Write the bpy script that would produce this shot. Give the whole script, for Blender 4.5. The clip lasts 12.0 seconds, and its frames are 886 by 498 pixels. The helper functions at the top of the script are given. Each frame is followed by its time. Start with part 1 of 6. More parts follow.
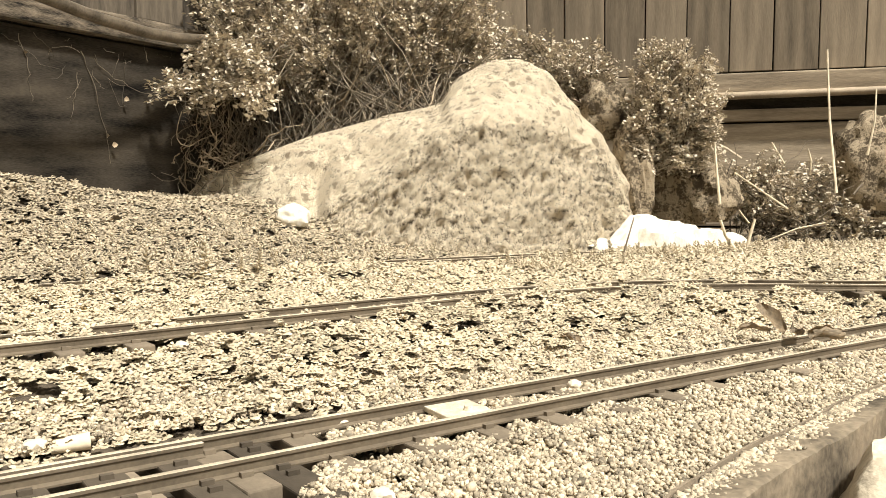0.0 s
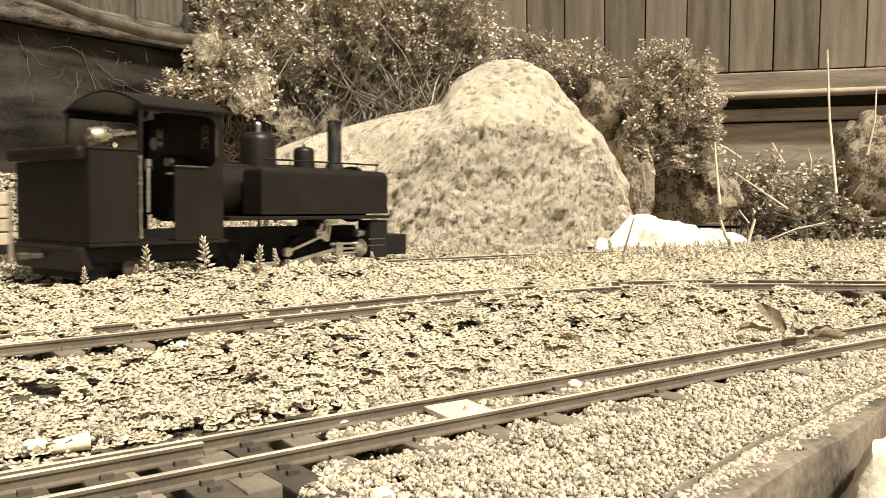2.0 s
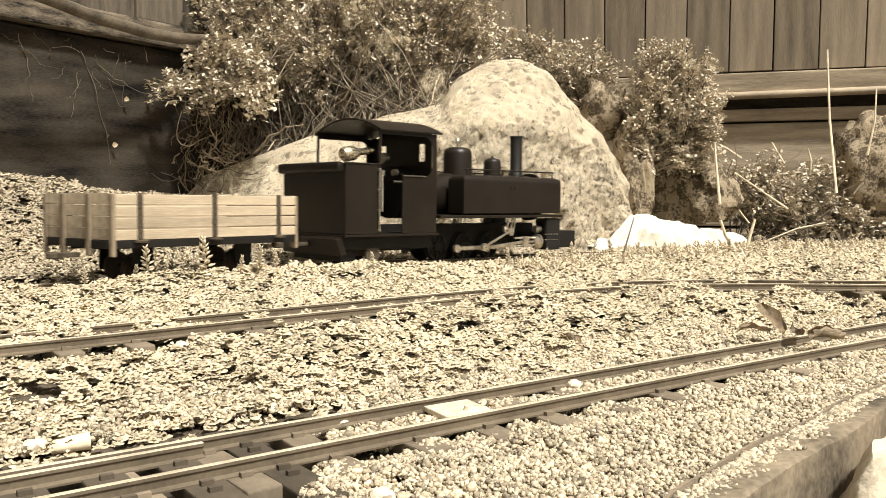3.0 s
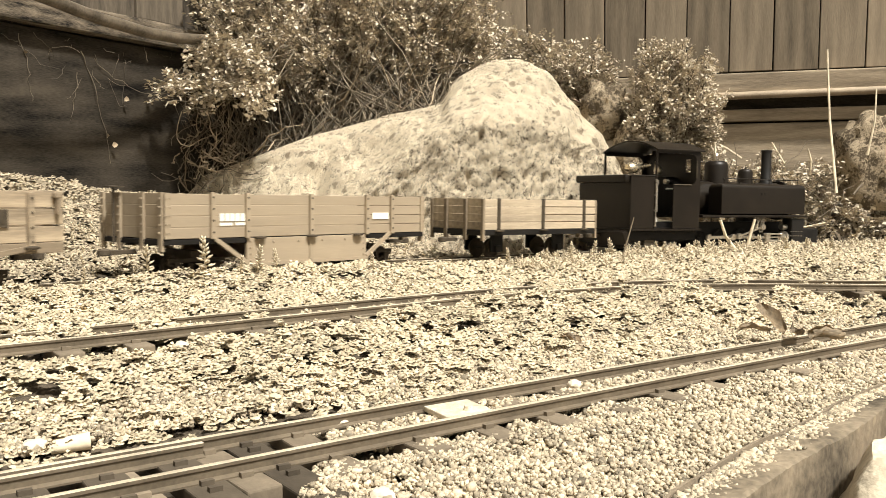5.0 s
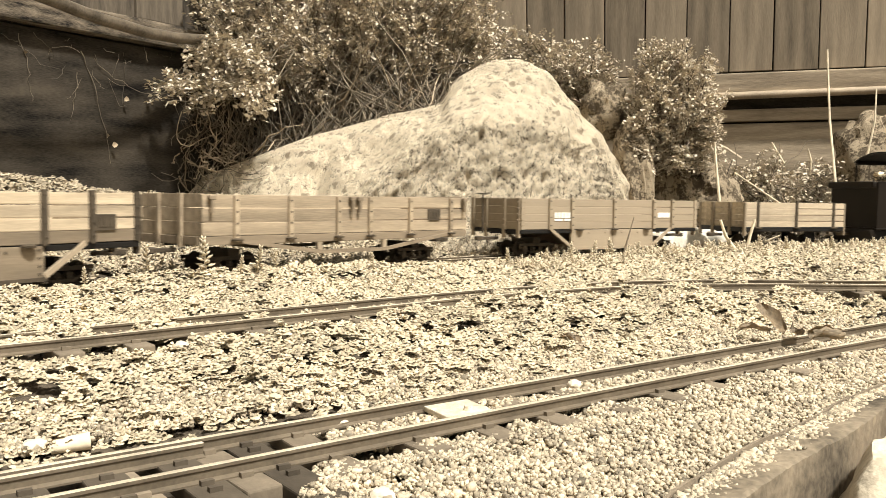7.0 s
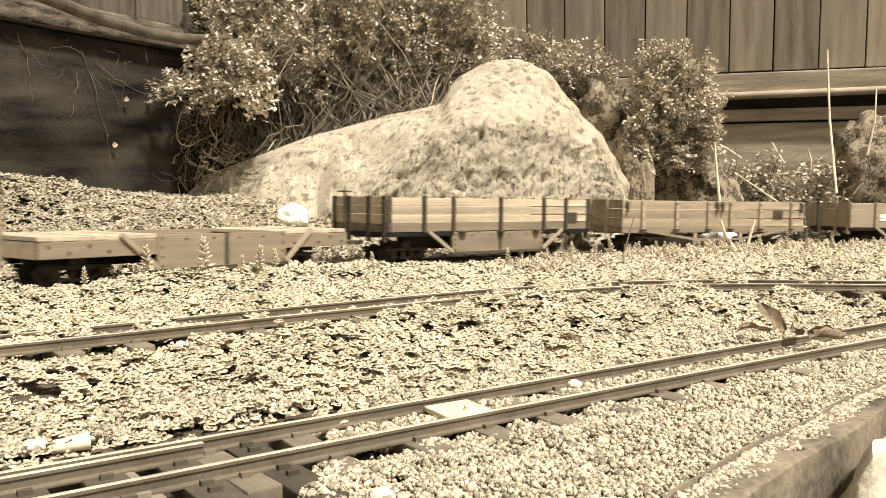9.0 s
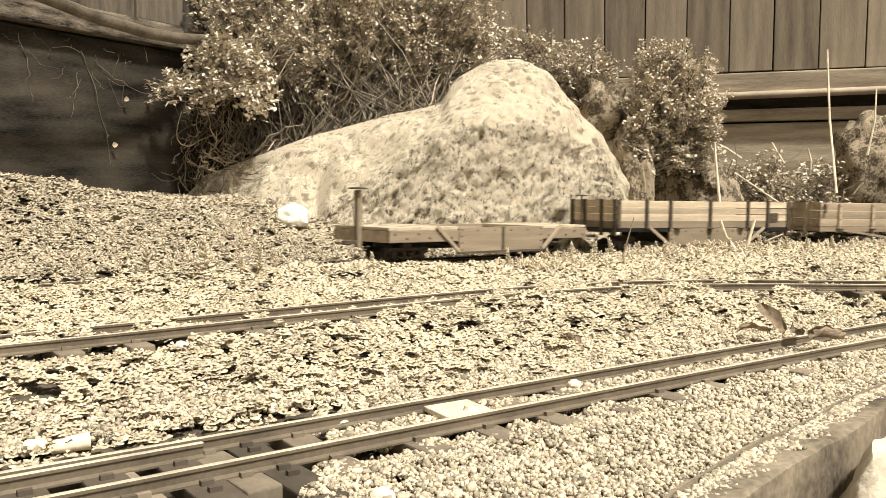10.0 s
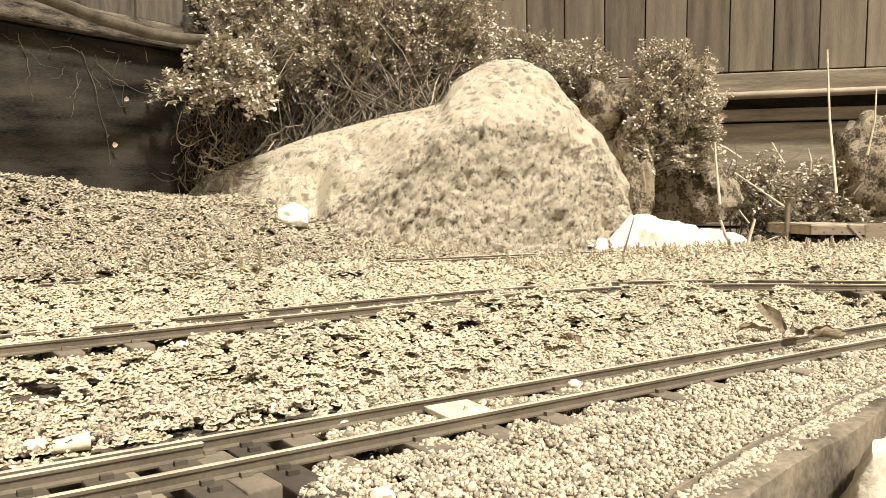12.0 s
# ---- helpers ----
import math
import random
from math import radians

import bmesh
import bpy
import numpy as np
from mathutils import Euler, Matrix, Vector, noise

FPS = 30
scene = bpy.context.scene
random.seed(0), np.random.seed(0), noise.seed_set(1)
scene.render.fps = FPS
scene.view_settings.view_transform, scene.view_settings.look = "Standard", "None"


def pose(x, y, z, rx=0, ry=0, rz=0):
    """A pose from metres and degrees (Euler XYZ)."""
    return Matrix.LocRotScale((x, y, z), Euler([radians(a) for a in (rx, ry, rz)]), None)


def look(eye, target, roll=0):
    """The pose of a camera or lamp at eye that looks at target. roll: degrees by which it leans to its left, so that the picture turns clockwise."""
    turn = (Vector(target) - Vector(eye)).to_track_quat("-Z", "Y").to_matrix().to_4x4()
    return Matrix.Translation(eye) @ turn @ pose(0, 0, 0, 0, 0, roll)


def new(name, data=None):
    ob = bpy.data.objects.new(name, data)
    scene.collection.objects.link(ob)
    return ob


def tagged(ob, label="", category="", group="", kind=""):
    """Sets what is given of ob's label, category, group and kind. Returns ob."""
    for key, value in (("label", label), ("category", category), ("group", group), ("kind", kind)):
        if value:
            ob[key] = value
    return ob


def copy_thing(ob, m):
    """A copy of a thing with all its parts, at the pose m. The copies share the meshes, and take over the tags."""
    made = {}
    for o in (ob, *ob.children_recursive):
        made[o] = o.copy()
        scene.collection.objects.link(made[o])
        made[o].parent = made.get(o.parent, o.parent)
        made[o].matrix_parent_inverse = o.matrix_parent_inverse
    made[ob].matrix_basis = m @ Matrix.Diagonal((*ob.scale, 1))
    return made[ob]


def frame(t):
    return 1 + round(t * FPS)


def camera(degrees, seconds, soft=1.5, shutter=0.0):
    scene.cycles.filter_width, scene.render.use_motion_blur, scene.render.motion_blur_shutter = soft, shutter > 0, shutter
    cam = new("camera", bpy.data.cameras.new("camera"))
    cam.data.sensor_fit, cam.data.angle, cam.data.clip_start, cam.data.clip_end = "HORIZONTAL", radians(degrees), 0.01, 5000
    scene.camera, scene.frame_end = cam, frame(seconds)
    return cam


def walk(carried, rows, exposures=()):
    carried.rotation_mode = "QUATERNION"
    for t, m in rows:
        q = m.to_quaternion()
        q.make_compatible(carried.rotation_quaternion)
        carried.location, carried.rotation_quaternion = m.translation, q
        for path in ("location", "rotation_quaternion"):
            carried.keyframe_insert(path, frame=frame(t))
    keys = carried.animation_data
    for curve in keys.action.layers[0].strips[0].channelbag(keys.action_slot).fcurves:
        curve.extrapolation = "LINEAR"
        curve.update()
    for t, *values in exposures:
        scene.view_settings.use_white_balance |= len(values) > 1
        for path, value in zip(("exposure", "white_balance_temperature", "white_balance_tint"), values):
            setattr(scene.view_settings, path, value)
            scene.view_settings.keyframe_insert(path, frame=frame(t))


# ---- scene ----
ZC = 0.10                                   # eye height over the datum
PITCH = 3.84
cam = camera(55.0, 12.0, soft=0.75, shutter=0.4)
VIEW = pose(0, 0, ZC, 90 - PITCH, 0, 0)
walk(cam, [(0, VIEW), (12.0, VIEW)], exposures=[(0, 0.5), (12.0, 0.5)])

# ---- light: bright hazy daylight from over the right shoulder ----
world = bpy.data.worlds.new("sky")
scene.world = world
world.use_nodes = True
wn, wl = world.node_tree.nodes, world.node_tree.links
sky = wn.new("ShaderNodeTexSky")
sky.sky_type = "NISHITA"
sky.sun_disc = False
sky.sun_elevation, sky.sun_rotation = radians(60), radians(136)
sky.dust_density = 6.0
hsv = wn.new("ShaderNodeHueSaturation")
hsv.inputs["Saturation"].default_value = 0.0
wl.new(sky.outputs[0], hsv.inputs["Color"])
warm = wn.new("ShaderNodeMix")
warm.data_type, warm.blend_type = "RGBA", "MULTIPLY"
warm.inputs[0].default_value, warm.inputs[7].default_value = 1.0, (1.06, 0.98, 0.82, 1)
wl.new(hsv.outputs[0], warm.inputs[6])
wl.new(warm.outputs[2], wn["Background"].inputs[0])
wn["Background"].inputs[1].default_value = 0.085
sun_data = bpy.data.lights.new("sun", "SUN")
sun_data.energy, sun_data.angle, sun_data.color = 4.2, radians(5), (1.0, 0.975, 0.92)
sun = new("sun", sun_data)
sun.matrix_world = look((0.80, -0.68, 2.0), (0, 0.3, 0))


# ---- materials ----
def tone(c, keep=0.75):
    g = 0.3 * c[0] + 0.6 * c[1] + 0.1 * c[2]
    return tuple(g + keep * (x - g) for x in c)


def shade(name, colour, rough=0.8, metal=0.0, vary=0.25, scale=40.0, fine=400.0, bump=0.3, depth=0.001, grain=(1, 1, 1), island=0.0, piece=0.0, spec=0.3):
    """Colour varied at two scales, with relief; island and piece vary it from leaf to leaf and from thing to thing."""
    colour = tone(colour)
    m = bpy.data.materials.new(name)
    m.use_nodes = True
    n, l = m.node_tree.nodes, m.node_tree.links
    b = n["Principled BSDF"]
    b.inputs["Metallic"].default_value = metal
    b.inputs["Specular IOR Level"].default_value = spec
    co = n.new("ShaderNodeTexCoord")
    mp = n.new("ShaderNodeMapping")
    mp.inputs["Scale"].default_value = grain
    l.new(co.outputs["Object"], mp.inputs["Vector"])
    big, small = n.new("ShaderNodeTexNoise"), n.new("ShaderNodeTexNoise")
    for t, s, d in ((big, scale, 4), (small, fine, 3)):
        t.inputs["Scale"].default_value, t.inputs["Detail"].default_value = s, d
        l.new(mp.outputs[0], t.inputs["Vector"])
    add = n.new("ShaderNodeMath")
    add.operation = "MULTIPLY_ADD"
    add.inputs[1].default_value = 0.45
    l.new(small.outputs["Fac"], add.inputs[0])
    l.new(big.outputs["Fac"], add.inputs[2])
    last = add.outputs[0]
    for amount, out in ((island, "Random Per Island"), (piece, "Random")):
        if amount:
            src = n.new("ShaderNodeNewGeometry" if out == "Random Per Island" else "ShaderNodeObjectInfo")
            k = n.new("ShaderNodeMath")
            k.operation = "MULTIPLY_ADD"
            k.inputs[1].default_value = amount
            l.new(src.outputs[out], k.inputs[0])
            l.new(last, k.inputs[2])
            last = k.outputs[0]
    mid = 0.72 + (island + piece) * 0.5
    half = 0.22 + (island + piece) * 0.45
    rng = n.new("ShaderNodeMapRange")
    rng.inputs["From Min"].default_value, rng.inputs["From Max"].default_value = mid - half, mid + half
    l.new(last, rng.inputs["Value"])
    mix = n.new("ShaderNodeMix")
    mix.data_type = "RGBA"
    mix.inputs[6].default_value = (*[c * (1 - vary) for c in colour], 1)
    mix.inputs[7].default_value = (*[min(0.95, c * (1 + vary)) for c in colour], 1)
    l.new(rng.outputs[0], mix.inputs[0])
    l.new(mix.outputs[2], b.inputs["Base Color"])
    rr = n.new("ShaderNodeMapRange")
    rr.inputs["To Min"].default_value, rr.inputs["To Max"].default_value = max(0.05, rough - 0.12), min(1, rough + 0.12)
    l.new(small.outputs["Fac"], rr.inputs["Value"])
    l.new(rr.outputs[0], b.inputs["Roughness"])
    if bump:
        bp = n.new("ShaderNodeBump")
        bp.inputs["Strength"].default_value, bp.inputs["Distance"].default_value = bump, depth
        l.new(add.outputs[0], bp.inputs["Height"])
        l.new(bp.outputs[0], b.inputs["Normal"])
    return m


def rock_shade(name, pale, dark, scale, crust=0.5, pebble=0.5, shift=0.0):
    """Stone with pebbles set in it and dark crusts of lichen in patches."""
    pale, dark = tone(pale), tone(dark)
    m = bpy.data.materials.new(name)
    m.use_nodes = True
    n, l = m.node_tree.nodes, m.node_tree.links
    b = n["Principled BSDF"]
    b.inputs["Roughness"].default_value, b.inputs["Specular IOR Level"].default_value = 0.9, 0.2
    co = n.new("ShaderNodeTexCoord")
    a, c, d = n.new("ShaderNodeTexNoise"), n.new("ShaderNodeTexNoise"), n.new("ShaderNodeTexNoise")
    for t, s, k in ((a, scale, 8), (c, scale * 7, 6), (d, scale * 0.35, 3)):
        t.inputs["Scale"].default_value, t.inputs["Detail"].default_value, t.inputs["Roughness"].default_value = s, k, 0.68
        l.new(co.outputs["Object"], t.inputs["Vector"])
    vor = n.new("ShaderNodeTexVoronoi")
    vor.inputs["Scale"].default_value, vor.inputs["Randomness"].default_value = 46, 1.0
    bend, push = n.new("ShaderNodeTexNoise"), n.new("ShaderNodeMix")
    bend.inputs["Scale"].default_value, bend.inputs["Detail"].default_value = 110, 3
    push.data_type, push.inputs[0].default_value = "RGBA", 0.022
    l.new(co.outputs["Object"], bend.inputs["Vector"])
    l.new(co.outputs["Object"], push.inputs[6])
    l.new(bend.outputs["Color"], push.inputs[7])
    l.new(push.outputs[2], vor.inputs["Vector"])
    s1 = n.new("ShaderNodeMath")
    s1.operation = "MULTIPLY_ADD"
    s1.inputs[1].default_value = 0.8
    l.new(c.outputs["Fac"], s1.inputs[0])
    l.new(a.outputs["Fac"], s1.inputs[2])
    s2 = n.new("ShaderNodeMath")
    s2.operation = "MULTIPLY_ADD"
    s2.inputs[1].default_value = 0.7 * crust
    l.new(d.outputs["Fac"], s2.inputs[0])
    l.new(s1.outputs[0], s2.inputs[2])
    lo = 0.90 + 0.35 * crust + shift
    rg = n.new("ShaderNodeMapRange")
    rg.inputs["From Min"].default_value, rg.inputs["From Max"].default_value = lo - 0.05, lo + 0.05
    l.new(s2.outputs[0], rg.inputs["Value"])
    ramp = n.new("ShaderNodeMix")
    ramp.data_type = "RGBA"
    ramp.inputs[6].default_value, ramp.inputs[7].default_value = (*dark, 1), (*pale, 1)
    l.new(rg.outputs[0], ramp.inputs[0])
    peb = n.new("ShaderNodeMapRange")
    peb.inputs["From Min"].default_value, peb.inputs["From Max"].default_value = 0.24, 0.36
    peb.inputs["To Min"].default_value, peb.inputs["To Max"].default_value = pebble, 0.0
    pick = n.new("ShaderNodeSeparateColor")
    l.new(vor.outputs["Color"], pick.inputs[0])
    some = n.new("ShaderNodeMath")
    some.operation = "GREATER_THAN"
    some.inputs[1].default_value = 0.45
    l.new(pick.outputs[0], some.inputs[0])
    few = n.new("ShaderNodeMath")
    few.operation = "MULTIPLY"
    l.new(some.outputs[0], few.inputs[0])
    l.new(peb.outputs[0], few.inputs[1])
    l.new(vor.outputs["Distance"], peb.inputs["Value"])
    mix = n.new("ShaderNodeMix")
    mix.data_type = "RGBA"
    mix.inputs[7].default_value = (*[x * 1.25 for x in dark], 1)
    l.new(few.outputs[0], mix.inputs[0])
    l.new(ramp.outputs[2], mix.inputs[6])
    l.new(mix.outputs[2], b.inputs["Base Color"])
    bp = n.new("ShaderNodeBump")
    bp.inputs["Strength"].default_value, bp.inputs["Distance"].default_value = 1.0, 0.007
    l.new(s1.outputs[0], bp.inputs["Height"])
    l.new(bp.outputs[0], b.inputs["Normal"])
    return m


M_SOIL = shade("soil", (0.085, 0.062, 0.036), 0.95, vary=0.5, scale=60, fine=600, bump=0.6, depth=0.003)
M_GRAVEL = shade("gravel", (0.46, 0.365, 0.225), 0.9, vary=0.75, scale=90, fine=900, island=0.8)
M_SEDUM = shade("stonecrop_leaf", (0.50, 0.40, 0.235), 0.6, vary=0.55, scale=25, fine=300, bump=0.1, island=0.7, spec=0.2)
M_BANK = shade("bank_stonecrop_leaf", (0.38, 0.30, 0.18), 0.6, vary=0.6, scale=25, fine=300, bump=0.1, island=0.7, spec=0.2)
M_SPRIG = shade("stonecrop_sprig", (0.58, 0.47, 0.29), 0.6, vary=0.3, scale=60, fine=300, bump=0.1, island=0.5)
M_RAILHEAD = shade("worn_railhead", (0.76, 0.63, 0.42), 0.4, 0.4, vary=0.25, scale=50, fine=700, bump=0.1, depth=0.0003)
M_RAIL = shade("rail_bronze", (0.17, 0.127, 0.075), 0.55, 0.2, vary=0.3, scale=50, fine=700, bump=0.15, depth=0.0004)
M_SLEEPER = shade("sleeper_wood", (0.22, 0.165, 0.10), 0.85, vary=0.45, scale=70, fine=600, bump=0.4, depth=0.0006, piece=0.5)
M_TIMBER = shade("tarred_timber", (0.085, 0.063, 0.038), 0.8, vary=0.5, scale=70, fine=600, bump=0.4, depth=0.0006, piece=0.5)
M_ROCK = rock_shade("boulder_stone", (0.78, 0.63, 0.40), (0.26, 0.19, 0.11), 75.0, 0.3, 0.8, -0.11)
M_ROCK_ROUGH = rock_shade("lichen_crust", (0.80, 0.645, 0.41), (0.155, 0.112, 0.065), 120.0, 0.30, 0.25, -0.085)
M_ROCK_GREY = rock_shade("weathered_stone", (0.40, 0.30, 0.17), (0.12, 0.085, 0.045), 28.0, 0.5, 0.1, -0.02)
M_WHITE_STONE = shade("white_quartz", (0.78, 0.71, 0.56), 0.8, vary=0.16, scale=30, fine=200, bump=0.5, depth=0.003)
M_PEBBLE = shade("pale_pebble", (0.68, 0.57, 0.40), 0.8, vary=0.2, scale=60, fine=400, bump=0.4, depth=0.001)
# also on the added backing sheets, where its dark colour stands for gap shade
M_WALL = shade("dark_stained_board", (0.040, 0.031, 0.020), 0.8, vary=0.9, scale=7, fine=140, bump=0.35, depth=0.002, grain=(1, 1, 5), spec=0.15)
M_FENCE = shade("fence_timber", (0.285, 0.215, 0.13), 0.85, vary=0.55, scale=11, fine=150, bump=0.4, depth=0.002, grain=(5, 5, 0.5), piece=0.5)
M_PLANK = shade("retaining_timber", (0.37, 0.28, 0.17), 0.85, vary=0.4, scale=9, fine=110, bump=0.5, depth=0.002, grain=(0.6, 5, 7))
M_BEAM = shade("old_lichened_beam", (0.125, 0.094, 0.058), 0.9, vary=0.95, scale=38, fine=260, bump=0.6, depth=0.003, grain=(0.7, 3, 3))
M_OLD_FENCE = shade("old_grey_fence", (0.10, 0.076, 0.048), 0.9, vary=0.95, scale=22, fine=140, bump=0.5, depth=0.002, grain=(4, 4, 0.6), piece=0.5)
M_HOSE = shade("faded_hose", (0.125, 0.094, 0.058), 0.45, vary=0.6, scale=32, fine=300, bump=0.15)
M_PIPE = shade("garden_pipe", (0.42, 0.31, 0.185), 0.5, vary=0.25, scale=20, fine=300, bump=0.15)
M_TWIG = shade("twig_bark", (0.19, 0.146, 0.09), 0.85, vary=0.75, scale=60, fine=400, bump=0.3, island=0.9)
M_STEM = shade("dry_stem", (0.37, 0.28, 0.165), 0.85, vary=0.5, scale=60, fine=400, bump=0.3, piece=0.9)
M_STRAW = shade("dry_stalk", (0.70, 0.57, 0.36), 0.8, vary=0.25, scale=60, fine=500, bump=0.2)
M_LEAF = shade("bush_leaf", (0.60, 0.50, 0.345), 0.75, vary=0.35, scale=12, fine=200, bump=0.1, island=0.9, spec=0.2)
M_LEAF_GREY = shade("small_bush_leaf", (0.60, 0.50, 0.345), 0.85, vary=0.28, scale=14, fine=200, bump=0.1, island=0.9, spec=0.12)
M_DEAD = shade("dead_leaf", (0.40, 0.29, 0.16), 0.6, vary=0.5, scale=40, fine=300, bump=0.4)
M_EDGE = shade("edging_timber", (0.175, 0.132, 0.078), 0.9, vary=0.8, scale=22, fine=300, bump=0.5, depth=0.002)
M_PAVE = shade("path_stone", (0.62, 0.51, 0.34), 0.9, vary=0.3, scale=30, fine=260, bump=0.7, depth=0.004)
M_LOCO = shade("matt_dark_paint", (0.0150, 0.0100, 0.0056), 0.40, vary=0.25, scale=30, fine=500, bump=0.06, depth=0.0004, spec=0.26)
M_COAL = shade("coal_lump", (0.16, 0.12, 0.075), 0.6, vary=0.9, scale=90, fine=600, bump=0.4)
M_BLACK = shade("black_underframe", (0.010, 0.008, 0.006), 0.6, vary=0.4, scale=40, fine=500, bump=0.1, depth=0.0004)
M_STEEL = shade("bright_steel", (0.62, 0.54, 0.42), 0.3, 0.9, vary=0.25, scale=60, fine=700, bump=0.08, depth=0.0003)
M_IRON = shade("iron_strap", (0.085, 0.062, 0.036), 0.65, 0.2, vary=0.35, scale=80, fine=700, bump=0.2, depth=0.0004)
M_BRASS = shade("polished_brass", (0.80, 0.66, 0.42), 0.25, 0.9, vary=0.12, scale=40, fine=400, bump=0.05)
GRAIN = (0.35, 4, 4)
M_PALE = shade("pale_pine", (0.53, 0.40, 0.235), 0.8, vary=0.5, scale=30, fine=260, bump=0.3, depth=0.0007, grain=GRAIN, piece=0.5)
M_BARE = shade("bare_weathered_pine", (0.40, 0.305, 0.185), 0.8, vary=0.6, scale=30, fine=260, bump=0.4, depth=0.0008, grain=GRAIN, piece=0.5)
M_TAN = shade("tan_painted_wood", (0.36, 0.27, 0.16), 0.7, vary=0.14, scale=22, fine=240, bump=0.15, depth=0.0005, grain=GRAIN, piece=0.25)
M_OLD = shade("weathered_wood", (0.40, 0.295, 0.17), 0.85, vary=0.55, scale=26, fine=240, bump=0.4, depth=0.0009, grain=GRAIN, piece=0.5)
M_BROWN = shade("brown_painted_wood", (0.24, 0.175, 0.10), 0.75, vary=0.3, scale=30, fine=260, bump=0.25, depth=0.0006, grain=GRAIN, piece=0.3)
M_DECK = shade("bleached_deck", (0.50, 0.39, 0.24), 0.85, vary=0.3, scale=40, fine=300, bump=0.3, depth=0.0006, grain=(4, 0.4, 4), piece=0.4)
M_PLATE = shade("white_lettering", (0.85, 0.80, 0.68), 0.7, vary=0.1, scale=90, fine=500, bump=0.0)


def steam_shade():
    """Thin steam: mostly clear, its density broken up by noise."""
    m = bpy.data.materials.new("steam")
    m.use_nodes = True
    n, l = m.node_tree.nodes, m.node_tree.links
    b = n["Principled BSDF"]
    b.inputs["Base Color"].default_value, b.inputs["Roughness"].default_value = (0.78, 0.66, 0.46, 1), 1.0
    co, t, r = n.new("ShaderNodeTexCoord"), n.new("ShaderNodeTexNoise"), n.new("ShaderNodeMapRange")
    t.inputs["Scale"].default_value, t.inputs["Detail"].default_value = 90, 5
    r.inputs["From Min"].default_value, r.inputs["From Max"].default_value, r.inputs["To Max"].default_value = 0.40, 0.70, 0.30
    l.new(co.outputs["Object"], t.inputs["Vector"])
    l.new(t.outputs["Fac"], r.inputs["Value"])
    l.new(r.outputs[0], b.inputs["Alpha"])
    return m


M_STEAM = steam_shade()


# ---- mesh helpers ----
def part(name, bm, material, parent=None, label=""):
    """One mesh object out of a bmesh, under a thing or a part."""
    me = bpy.data.meshes.new(name)
    bm.to_mesh(me)
    bm.free()
    me.materials.append(material)
    ob = new(name, me)
    ob.parent = parent
    if label:
        ob["label"] = label
    return ob


def share(name, mesh, parent, m):
    ob = new(name, mesh)
    ob.parent = parent
    ob.matrix_basis = m
    return ob


def empty(name, m=None):
    ob = new(name)
    ob.empty_display_size = 0.02
    if m is not None:
        ob.matrix_basis = m
    return ob


def smooth(ob, angle=40):
    ob.data.polygons.foreach_set("use_smooth", [True] * len(ob.data.polygons))
    ob.data.set_sharp_from_angle(angle=radians(angle))
    return ob


def box(bm, x0, x1, y0, y1, z0, z1, bevel=0.0, m=None):
    """A box with its edges rounded off."""
    t = Matrix.Translation(((x0 + x1) / 2, (y0 + y1) / 2, (z0 + z1) / 2)) @ Matrix.Diagonal((x1 - x0, y1 - y0, z1 - z0, 1))
    vs = bmesh.ops.create_cube(bm, size=1, matrix=(m @ t) if m is not None else t)["verts"]
    if bevel:
        bmesh.ops.bevel(bm, geom=list({e for v in vs for e in v.link_edges}), offset=bevel, segments=2, affect="EDGES", profile=0.6)
    return bm


def rod(bm, a, b, r, r2=None, seg=8):
    """A round bar from a to b."""
    a, b = Vector(a), Vector(b)
    d = b - a
    m = Matrix.Translation((a + b) / 2) @ d.to_track_quat("Z", "Y").to_matrix().to_4x4()
    bmesh.ops.create_cone(bm, cap_ends=True, segments=seg, radius1=r, radius2=r if r2 is None else r2, depth=d.length, matrix=m)
    return bm


def bar(bm, a, b, w, h):
    """A flat bar from a to b, w wide across and h high."""
    a, b = Vector(a), Vector(b)
    d = b - a
    m = Matrix.Translation((a + b) / 2) @ d.to_track_quat("X", "Z").to_matrix().to_4x4() @ Matrix.Diagonal((d.length, w, h, 1))
    bmesh.ops.create_cube(bm, size=1, matrix=m)
    return bm


def lathe(bm, profile, m=None, seg=24):
    """A turned shape about z from (radius, height) pairs."""
    rings = []
    for r, z in profile:
        rings.append([bm.verts.new((r * math.cos(2 * math.pi * i / seg), r * math.sin(2 * math.pi * i / seg), z)) for i in range(seg)])
    for p, q in zip(rings, rings[1:]):
        for i in range(seg):
            bm.faces.new((p[i], p[(i + 1) % seg], q[(i + 1) % seg], q[i]))
    bm.faces.new(list(reversed(rings[0])))
    bm.faces.new(rings[-1])
    if m is not None:
        bmesh.ops.transform(bm, matrix=m, verts=[v for r in rings for v in r])
    return bm


def mesh_of(name, verts, faces, material, parent=None):
    me = bpy.data.meshes.new(name)
    me.from_pydata([tuple(v) for v in verts], [], faces)
    me.materials.append(material)
    me.update()
    ob = new(name, me)
    ob.parent = parent
    return ob


